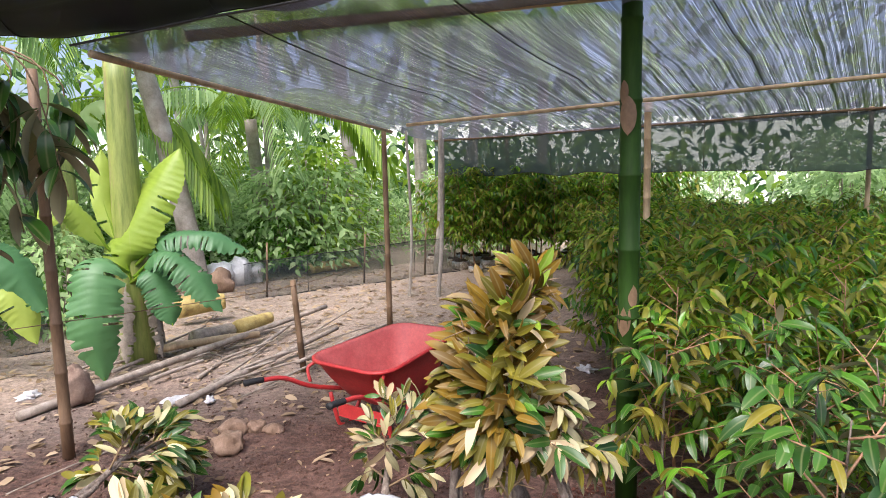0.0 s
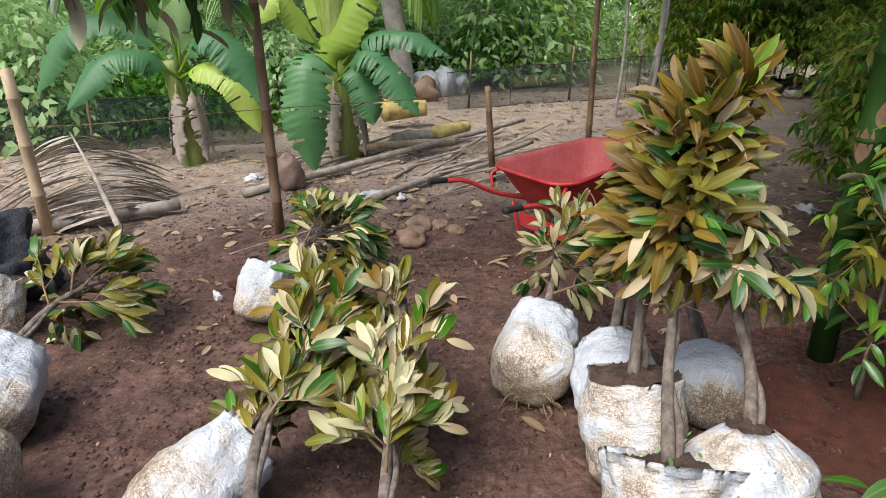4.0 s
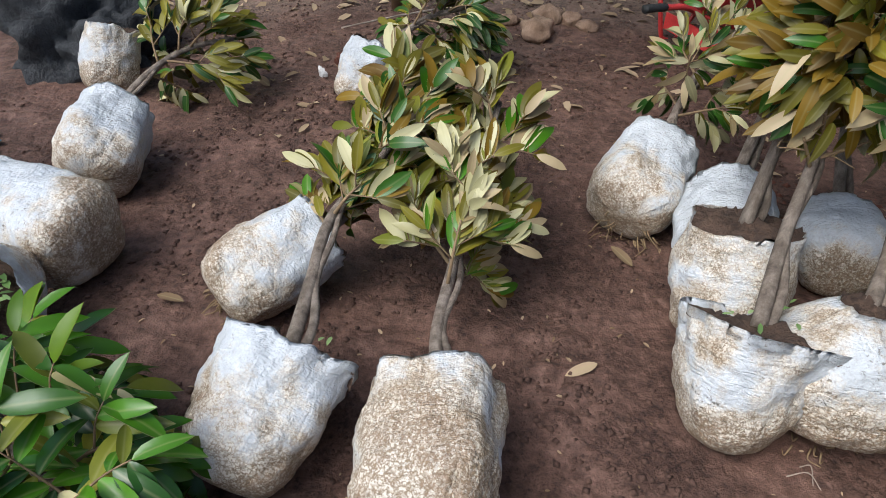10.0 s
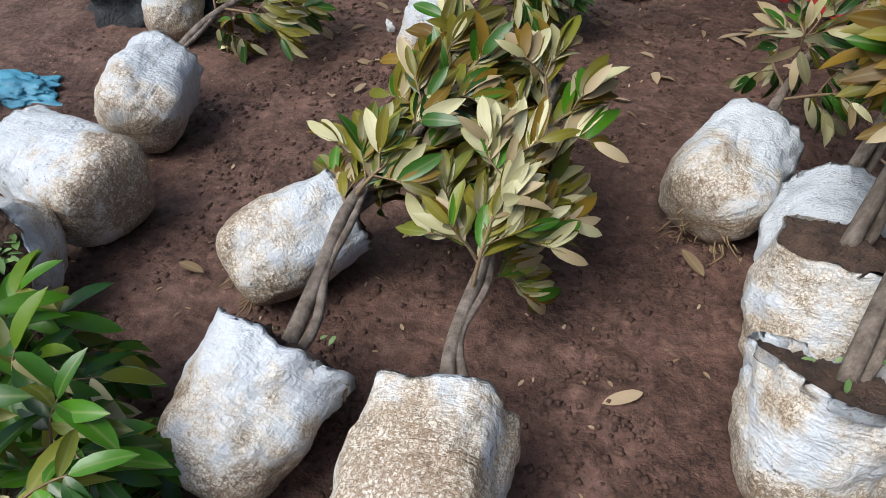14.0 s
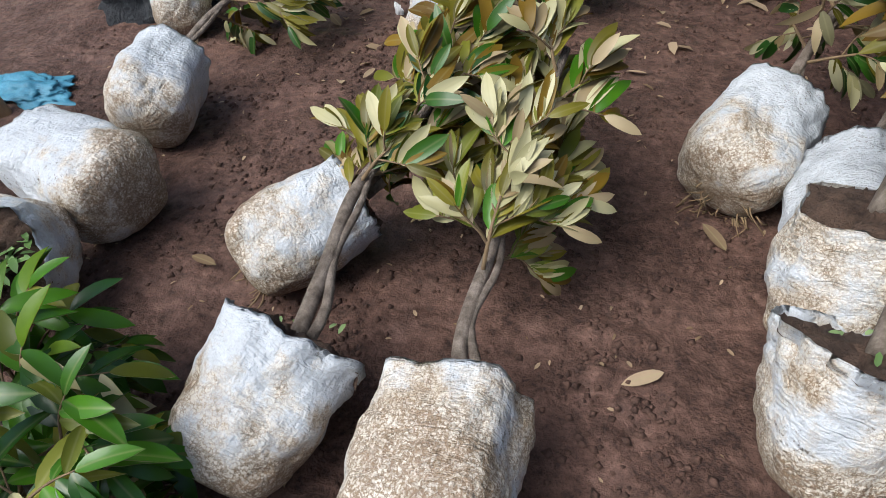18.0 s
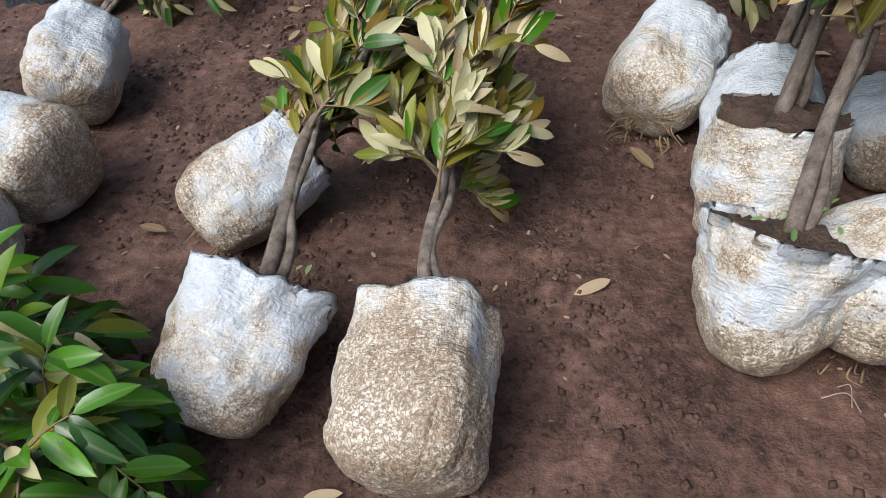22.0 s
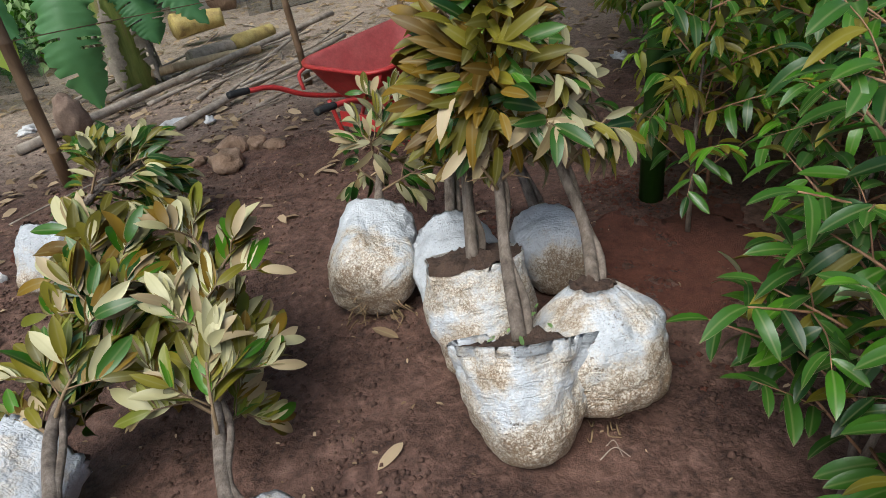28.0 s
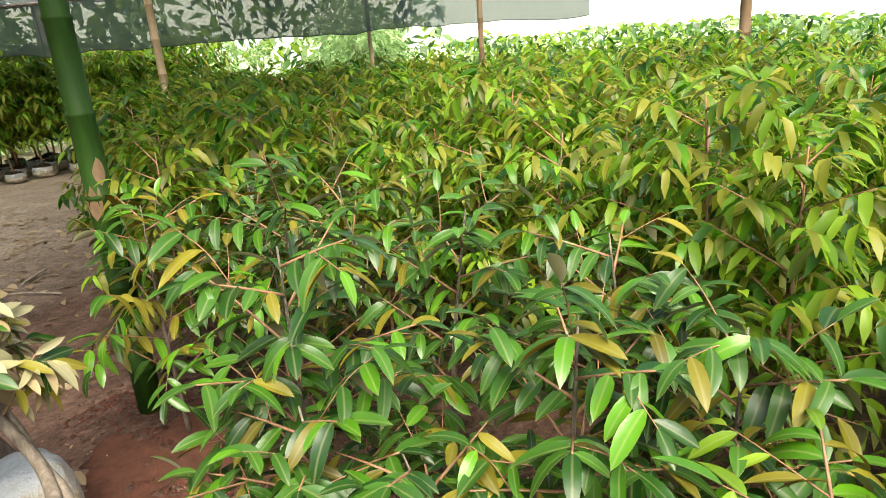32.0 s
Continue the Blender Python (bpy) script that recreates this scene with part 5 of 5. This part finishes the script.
for k, (x, y, s) in enumerate([(0.20, 3.92, 0.10), (0.13, 3.68, 0.11), (0.33, 3.88, 0.075), (0.42, 3.80, 0.065), (-0.04, 3.86, 0.06)]):
    stone("coconut_husk", (x, y, s * 0.35), (s, s * 0.85, s * 0.6), HUSK, "dusty brown coconut husk half sunk in soil", "coconut husk", k + 1, "coconut husks")
stone("stone", (-0.75, 5.05, 0.13), (0.10, 0.10, 0.17), STONE, "rounded grey-brown stone under a banana leaf", "stone", 9)
stone("brick_lump", (-0.83, 3.17, 0.03), (0.09, 0.06, 0.045), RED_EARTH, "broken reddish brick lump on the soil", "brick", 10)
for k, (x, y, s) in enumerate([(0.85, 9.9, 0.24), (1.15, 10.05, 0.26), (1.4, 10.2, 0.2), (0.8, 9.5, 0.2)]):
    stone("soil_sack", (x, y, s * 0.7), (s, s * 0.8, s * 0.9), WHITE_WASTE if k != 3 else HUSK, "pale filled sack standing far back", "sack", k + 20, "far sacks")
for k, (x, y, s) in enumerate([(-0.13, 4.72, 0.10), (0.12, 4.6, 0.06), (2.95, 3.85, 0.10), (-0.95, 3.0, 0.03), (-1.1, 5.4, 0.10)]):
    stone("plastic_scrap", (x, y, 0.015), (s * 0.8, s * 0.5, 0.03), WHITE_WASTE, "crumpled white plastic scrap on the ground", "scrap", k + 30, "plastic scraps", 2.6)


def heap(name, where, size, mat, label, category, seed, rough=0.3):
    bm = bmesh.new()
    bmesh.ops.create_icosphere(bm, subdivisions=5, radius=1.0)
    for v in bm.verts:
        d = v.co.normalized()
        k = 1 + rough * noise.noise(d * 1.7 + Vector((seed, 0, 0))) + rough * 0.5 * noise.noise(d * 4.5 + Vector((seed, 2, 0))) + rough * 0.22 * noise.noise(d * 12)
        v.co = Vector((d.x * size[0] * k, d.y * size[1] * k, max(d.z, -0.15) * size[2] * k))
    ob = link(name, bm, mat)
    ob.matrix_basis = pose(*where)
    return tagged(ob, label, category)


heap("net_heap", (-2.25, 3.15, 0.03), (0.42, 0.40, 0.40), BLACK_CLOTH, "heap of crumpled black shade net on the ground", "net", 3, 0.5)
heap("soil_heap", (1.55, 1.62, -0.01), (0.45, 0.40, 0.028), RED_EARTH, "low heap of crumbled red earth under the saplings", "soil heap", 5, 0.4)
heap("blue_sheet", (-2.35, 2.12, 0.0), (0.22, 0.12, 0.05), BLUE_CLOTH, "crumpled faded blue plastic sheet", "plastic sheet", 7, 0.5)

# low fence net along the yard's edge
sheet("fence_net", [(-6.5, 6.6, 0.6), (-1.1, 6.9, 0.52), (-1.1, 6.9, 0.0), (-6.5, 6.6, 0.0)], 40, 6, 0.0, NET_FENCE, "low dark green fence net along the yard", 0.03)
sheet("fence_net", [(1.0, 8.6, 0.5), (4.6, 9.3, 0.6), (4.6, 9.3, 0.0), (1.0, 8.6, 0.0)], 40, 6, 0.0, NET_FENCE, "sagging dark fence net behind the wheelbarrow", 0.03)
for k, (x, y) in enumerate([(-4.6, 6.7), (-2.9, 6.8), (1.3, 8.7), (2.84, 9.1), (3.9, 9.2)]):
    post("fence_stake", (x, y, -0.05), (x + 0.04, y, 0.75), 0.016, 0.014, BAMBOO_BROWN, "thin stake holding the fence net", 0.3, seed=30 + k)
tagged(link("fence_wire", tube(bmesh.new(), smooth_line([(-4.5, 4.4, 0.95), (-2.5, 4.28, 0.72), (-0.78, 4.0, 0.82), (0.88, 5.02, 0.74), (2.12, 6.12, 0.8)], 6), (0.003, 0.003), 5), BAMBOO_BROWN), "thin wire strung between the stakes", "wire")


# ---- grove behind ----
rng = random.Random(9)
BUSH_LEAF = leaf_data(length=0.15, width=0.06, fold=0.2, droop=0.5, cells=2, two_faced=False)


def foliage_ball(rng, count, rx, rz, base, size=(0.5, 1.15), hang=0.4):
    places = []
    for _ in range(count):
        a, r = rng.uniform(0, 6.28), math.sqrt(rng.random())
        z = rng.random()
        r *= rx * (1 - 0.6 * z * z)
        p = Vector((r * math.cos(a), r * math.sin(a), base + rz * z))
        places.append(facing(p, (math.cos(a) + rng.uniform(-0.8, 0.8), math.sin(a) + rng.uniform(-0.8, 0.8), rng.uniform(-1.0, 0.4) * hang * 2), (0.8 * math.cos(a) + rng.uniform(-0.4, 0.4), 0.8 * math.sin(a) + rng.uniform(-0.4, 0.4), 0.7), rng.uniform(*size)))
    return places


def shrub_kind(seed, h, r, mat, count, label):
    g = random.Random(seed)
    e = root("shrub", (0, 0, 0), label, "shrub", "grove shrubs")
    tagged(many("foliage", BUSH_LEAF, foliage_ball(g, count, r, h, 0.12), [LEAF[mat]], e), kind="stuff")
    bm = bmesh.new()
    for _ in range(4):
        a = g.uniform(0, 6.28)
        tube(bm, smooth_line([(0, 0, -0.05), (0.1 * math.cos(a), 0.1 * math.sin(a), h * 0.5), (0.3 * r * math.cos(a), 0.3 * r * math.sin(a), h * 0.95)], 3), (0.018, 0.006), 5)
    tagged(part("stem", bm, GREY_STICK, e), kind="stuff")
    return e


kinds = [shrub_kind(1, 1.1, 0.8, "bush_many", 950, "leafy bright green shrub of the grove"), shrub_kind(2, 2.0, 0.9, "bush_many", 1150, "tall bright green shrub of the grove"), shrub_kind(3, 0.7, 0.9, "green_many", 700, "low dark green undergrowth of the grove"), shrub_kind(4, 1.6, 0.8, "lime_many", 700, "yellow-green leafy shrub of the grove")]
used = [0] * 4
for k in range(150):
    ang = rng.uniform(-72, 62)
    dist = rng.uniform(10.8, 17.5)
    x, y = dist * math.sin(radians(ang)), dist * math.cos(radians(ang))
    if x > 3.5 and y < 11.0 and x < 9.5:
        continue
    i = rng.choice((0, 0, 1, 1, 2, 3)) if dist > 12 else rng.choice((0, 2, 2, 0, 3))
    m = pose(x, y, 0, 0, 0, rng.uniform(0, 360)) @ Matrix.Scale(rng.uniform(0.8, 1.3), 4)
    if used[i]:
        copy_thing(kinds[i], m)
    else:
        kinds[i].matrix_basis = m
        used[i] = 1
for k in range(34):
    x, y = rng.uniform(-7.5, -0.9), rng.uniform(7.2, 10.8)
    copy_thing(kinds[2 if k % 3 else 0], pose(x, y, 0, 0, 0, rng.uniform(0, 360)) @ Matrix.Scale(rng.uniform(0.7, 1.1), 4))


def trunk(where, top, r0, r1, label, crown=True, seed=0, name="palm_tree"):
    e = root(name, (where[0], where[1], 0), label, "tree", "grove trees")
    d = Vector(top) - Vector((where[0], where[1], 0))
    line = smooth_line([(0, 0, -0.1), d * 0.4 + Vector((0.05, 0, 0)), d], 8)
    part("trunk", tube(bmesh.new(), line, (r0, r1), 12), SOFT_BARK, e)
    if crown:
        g = random.Random(seed)
        for k in range(9):
            a = k * 0.7 + g.uniform(-0.2, 0.2)
            o = Vector((math.cos(a), math.sin(a), 0))
            fl = smooth_line([d, d + o * 0.9 + Vector((0, 0, 0.5)), d + o * 2.0 + Vector((0, 0, 0.2)), d + o * 2.7 + Vector((0, 0, -0.9))], 6)
            b = part("frond", tube(bmesh.new(), fl, (0.02, 0.006), 5), LEAF["lime"], e)
            places = []
            for i in range(2, len(fl) - 1):
                for j in range(3):
                    p = fl[i].lerp(fl[i + 1], j / 3)
                    t = (fl[i + 1] - fl[i]).normalized()
                    s = t.cross(Vector((0, 0, 1))).normalized()
                    for q in (1, -1):
                        places.append(facing(p, s * q + t * 0.6 + Vector((0, 0, -0.7)), (0, 0, 1), g.uniform(0.8, 1.1)))
            tagged(many("leaflet", leaf_data(length=0.65, width=0.05, fold=0.4, droop=0.4, cells=3, two_faced=False), places, [LEAF["bush_many" if k % 2 else "lime_many"]], b), kind="stuff")
    return e


trunk((0.55, 9.6), (-0.25, 9.5, 4.2), 0.16, 0.12, "leaning pale coconut trunk behind the banana plant", True, 1)
trunk((4.4, 14.0), (3.9, 14.0, 5.0), 0.16, 0.12, "pale palm trunk in the grove", True, 2)
trunk((6.0, 14.0), (5.9, 14.0, 5.0), 0.17, 0.14, "straight pale trunk in the grove", True, 3)
trunk((6.7, 13.6), (7.6, 13.6, 4.6), 0.15, 0.12, "leaning pale trunk in the grove", True, 4)
trunk((-2.4, 9.0), (-2.9, 9.0, 4.4), 0.18, 0.14, "thick pale trunk behind the fence net", True, 5)
trunk((-1.7, 10.6), (-1.6, 10.6, 2.3), 0.14, 0.11, "short coconut palm with arching yellow-green fronds", True, 14)
trunk((1.9, 12.2), (1.8, 12.2, 2.7), 0.14, 0.11, "short coconut palm with arching fronds", True, 15)
trunk((2.2, 13.0), (2.3, 13.0, 4.4), 0.07, 0.05, "thin grey trunk in the grove", False, 6, "tree")
trunk((1.0, 15.0), (0.6, 15.0, 5.0), 0.12, 0.10, "grey trunk in the grove", True, 7)
trunk((-4.6, 13.0), (-4.2, 13.0, 5.0), 0.16, 0.12, "pale palm trunk at the grove's edge", True, 8)
trunk((-7.0, 12.0), (-7.4, 12.0, 5.0), 0.16, 0.12, "pale palm trunk at the grove's edge", True, 9)
trunk((9.0, 13.5), (9.2, 13.5, 5.0), 0.15, 0.12, "pale palm trunk behind the bed", True, 10)
trunk((3.32, 7.48), (3.42, 7.5, 2.2), 0.03, 0.022, "slim forked grey trunk beside the net", False, 11, "tree")
trunk((3.0, 7.7), (3.02, 7.7, 2.2), 0.02, 0.018, "thin grey stem beside the net", False, 12, "tree")
trunk((4.2, 9.4), (4.4, 9.5, 2.4), 0.07, 0.05, "pale leaning trunk beside the dark saplings", False, 13, "tree")

g = random.Random(77)
for k in range(12):
    x, y = g.uniform(-5.5, 8.5), g.uniform(11.5, 17.0)
    trunk((x, y), (x + g.uniform(-0.5, 0.5), y, g.uniform(3.5, 5.5)), g.uniform(0.04, 0.09), 0.04, "slender pale trunk in the grove", False, 20 + k, "tree")

# far woods that close the view
g = random.Random(31)
places = []
for _ in range(26000):
    ang, dist = radians(g.uniform(-80, 120)), g.uniform(19, 27)
    tall = (6.0 if ang < 0.1 else 3.0 if ang < 0.75 else 9.0 if ang < 1.12 else 0.6) + (2.6 if ang < 1.12 else 0.7) * (1 + noise.noise((math.degrees(ang) * 0.11, 0, 0)))
    places.append(facing((dist * math.sin(ang), dist * math.cos(ang), tall * g.random() ** 1.3), (g.uniform(-1, 1), g.uniform(-1, 1), g.uniform(-1, 0.3)), (-0.7 * math.sin(ang), -0.7 * math.cos(ang), 0.7), g.uniform(2.2, 4.6) if ang < 1.12 else g.uniform(1.5, 3.0)))
for _ in range(9000):
    # unseen leaf belt added behind the camera to block low sky light
    ang, dist = radians(g.uniform(120, 280)), g.uniform(13, 19)
    places.append(facing((dist * math.sin(ang), dist * math.cos(ang), 4.0 * g.random()), (g.uniform(-1, 1), g.uniform(-1, 1), g.uniform(-1, 0.3)), (0, 0, 1), g.uniform(5.0, 9.0)))
woods = many("far_woods", BUSH_LEAF, places, [LEAF["bush_many"], LEAF["bush_many"], LEAF["lime_many"], LEAF["bush_many"], LEAF["deep_many"], LEAF["bush_many"]], pick=[g.randrange(3) for _ in places])
# self-lit sheet added far back, so gaps in the grove read bright
haze_glow, hn, hl, hb = material("glowing hazy distance", 0.9)
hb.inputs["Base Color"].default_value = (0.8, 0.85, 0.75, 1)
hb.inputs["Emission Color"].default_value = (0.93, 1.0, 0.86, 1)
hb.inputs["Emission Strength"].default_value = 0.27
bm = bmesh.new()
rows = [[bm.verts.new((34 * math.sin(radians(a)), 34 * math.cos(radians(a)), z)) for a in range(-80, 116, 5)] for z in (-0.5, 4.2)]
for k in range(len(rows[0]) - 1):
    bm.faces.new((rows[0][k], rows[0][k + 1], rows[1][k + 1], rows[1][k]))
tagged(link("backdrop", bm, haze_glow), "glowing sheet added for the bright distance beyond the grove", "backdrop", kind="structure")
tagged(woods, "dense bright green far woods, plus an unseen light-blocking belt behind the camera", "woods", kind="stuff")

# tall dark saplings in white sacks beyond the bed
dark = bed_plant(90, 1.1, 0.36, (4, 6, 5, 0))
tagged(dark, "dark green durian tree standing in a white sack")
sack(dark, (0, 0), (0, 0, 1), 0.11, 0.2, 1, 77)
first = True
for k in range(34):
    x, y = 4.75 + (k % 9) * 0.42 + g.uniform(-0.08, 0.08), 9.0 + (k // 9) * 0.5 + (k % 9) * -0.12 + g.uniform(-0.08, 0.08)
    m = pose(x, y, 0, 0, 0, g.uniform(0, 360)) @ Matrix.Scale(g.uniform(1.05, 1.35), 4)
    if first:
        dark.matrix_basis = m
        first = False
    else:
        copy_thing(dark, m)

# mango twigs hanging in from the side
g = random.Random(12)
e = root("mango_branch", (-0.74, 3.85, 2.25), "dark green mango twigs hanging beside the leaning post", "tree")
for k in range(22):
    a = Vector((g.uniform(-1.0, 0.12), g.uniform(-0.25, 0.2), -0.05))
    b = a + Vector((g.uniform(-0.1, 0.2), g.uniform(-0.2, 0.2), -g.uniform(0.15, 0.95)))
    ln = smooth_line([Vector((-0.3, 0, 0.15)), a, b], 5)
    part("twig", tube(bmesh.new(), ln, (0.007, 0.003), 5), TWIG, e)
    for j in range(11):
        p = ln[-1].lerp(ln[len(ln) // 2], g.random() * 0.7)
        ob = new("leaf", LEAVES["deep", j % 3])
        ob.parent = e
        ob.matrix_basis = facing(p, (g.uniform(-1, 1), g.uniform(-1, 1), g.uniform(-1.2, 0)), (0, 0, 1), g.uniform(1.5, 2.3))

# ---- litter and crumbs on the ground ----
def litter(name, count, area, size, mats, label, seed, lift=0.012):
    g = random.Random(seed)
    data = leaf_data(length=0.12, width=0.045, fold=0.25, droop=0.5, cells=3, two_faced=False)
    places = []
    for _ in range(count):
        x, y = g.uniform(area[0], area[1]), g.uniform(area[2], area[3])
        a = g.uniform(0, 6.28)
        places.append(facing((x, y, ground_height(x, y) + lift), (math.cos(a), math.sin(a), g.uniform(-0.1, 0.25)), (g.uniform(-0.5, 0.5), g.uniform(-0.5, 0.5), 1), size * g.uniform(0.5, 1.4)))
    return tagged(many(name, data, places, mats), label, "litter", kind="stuff")


litter("leaf_litter", 4200, (-6, 4.0, 3.9, 11), 0.8, [LEAF["dry_many"]], "dry curled leaves littering the far yard", 1)
litter("leaf_bits", 700, (-2.4, 2.0, 0.2, 4.2), 0.16, [LEAF["dry_many"]], "tiny dry leaf bits trodden into the soil", 5, 0.006)
litter("leaf_litter", 130, (-2.2, 3.0, 2.3, 4.2), 0.7, [LEAF["dry_many"]], "scattered dry leaves on the soil", 2)


def crumbs(name, count, area, size, mat, label, seed):
    g = random.Random(seed)
    v = np.array([(1, 0, 0), (-1, 0, 0), (0, 1, 0), (0, -1, 0), (0, 0, 0.8), (0, 0, -0.6)], float)
    f = [(0, 2, 4, 4), (2, 1, 4, 4), (1, 3, 4, 4), (3, 0, 4, 4)]
    verts, faces = [], []
    for k in range(count):
        x, y = g.uniform(area[0], area[1]), g.uniform(area[2], area[3])
        if (y > 2.6 and g.random() > (5.4 - y) / 2.8) or g.random() > min(x - area[0], area[1] - x) / 0.5 or g.random() > (y - area[2]) / 0.4:
            continue
        if g.random() > 0.45 + 1.6 * noise.noise((x * 2.6, y * 2.6, 9)):
            continue
        s = size * (0.3 + g.random() ** 3 * 2.4)
        a = g.uniform(0, 6.28)
        c, sn = math.cos(a) * s, math.sin(a) * s
        base = len(verts)
        for p in v:
            q = p * (1 + g.uniform(-0.35, 0.35))
            verts.append((x + q[0] * c - q[1] * sn, y + q[0] * sn + q[1] * c, ground_height(x, y) + 0.002 + q[2] * s * 0.8))
        faces += [(base + a0, base + b0, base + c0) for a0, b0, c0, _ in f] + [(base + 2, base, base + 5), (base + 1, base + 2, base + 5), (base + 3, base + 1, base + 5), (base, base + 3, base + 5)]
    me = bpy.data.meshes.new(name)
    me.from_pydata(verts, [], faces)
    me.materials.append(mat)
    me.shade_smooth()
    return tagged(new(name, me), label, "soil", kind="stuff")


crumbs("soil_crumbs", 60000, (-2.4, 1.9, 0.2, 5.4), 0.0055, CLOD, "crumbs of damp soil on the trodden ground", 3)
crumbs("red_crumbs", 9000, (0.95, 2.2, 0.9, 2.3), 0.0065, RED_EARTH, "crumbs of red earth round the heap", 4)
g = random.Random(8)
for x, y, s in [(0.437, 1.68, 0.9), (0.289, 1.234, 0.8), (-1.058, 1.365, 0.8), (-1.17, 2.83, 1.1), (0.66, 3.29, 1.2), (1.3, 1.9, 0.9), (1.25, 1.75, 0.8), (1.2, 1.3, 0.7), (-0.35, 0.62, 0.6), (0.1, 2.6, 0.6), (-0.9, 2.4, 0.6)]:
    ob = new("fallen_leaf", leaf_mesh("fallen_leaf", LEAF["dry"], LEAF["dry"], fold=0.25, droop=0.12))
    ob.matrix_basis = facing((x, y, ground_height(x, y) + 0.014), (g.uniform(-1, 1), g.uniform(-1, 1), 0.05), (g.uniform(-0.3, 0.3), g.uniform(-0.3, 0.3), 1), s)
    tagged(ob, "single curled dry brown leaf on the soil", "leaf", "fallen leaves")
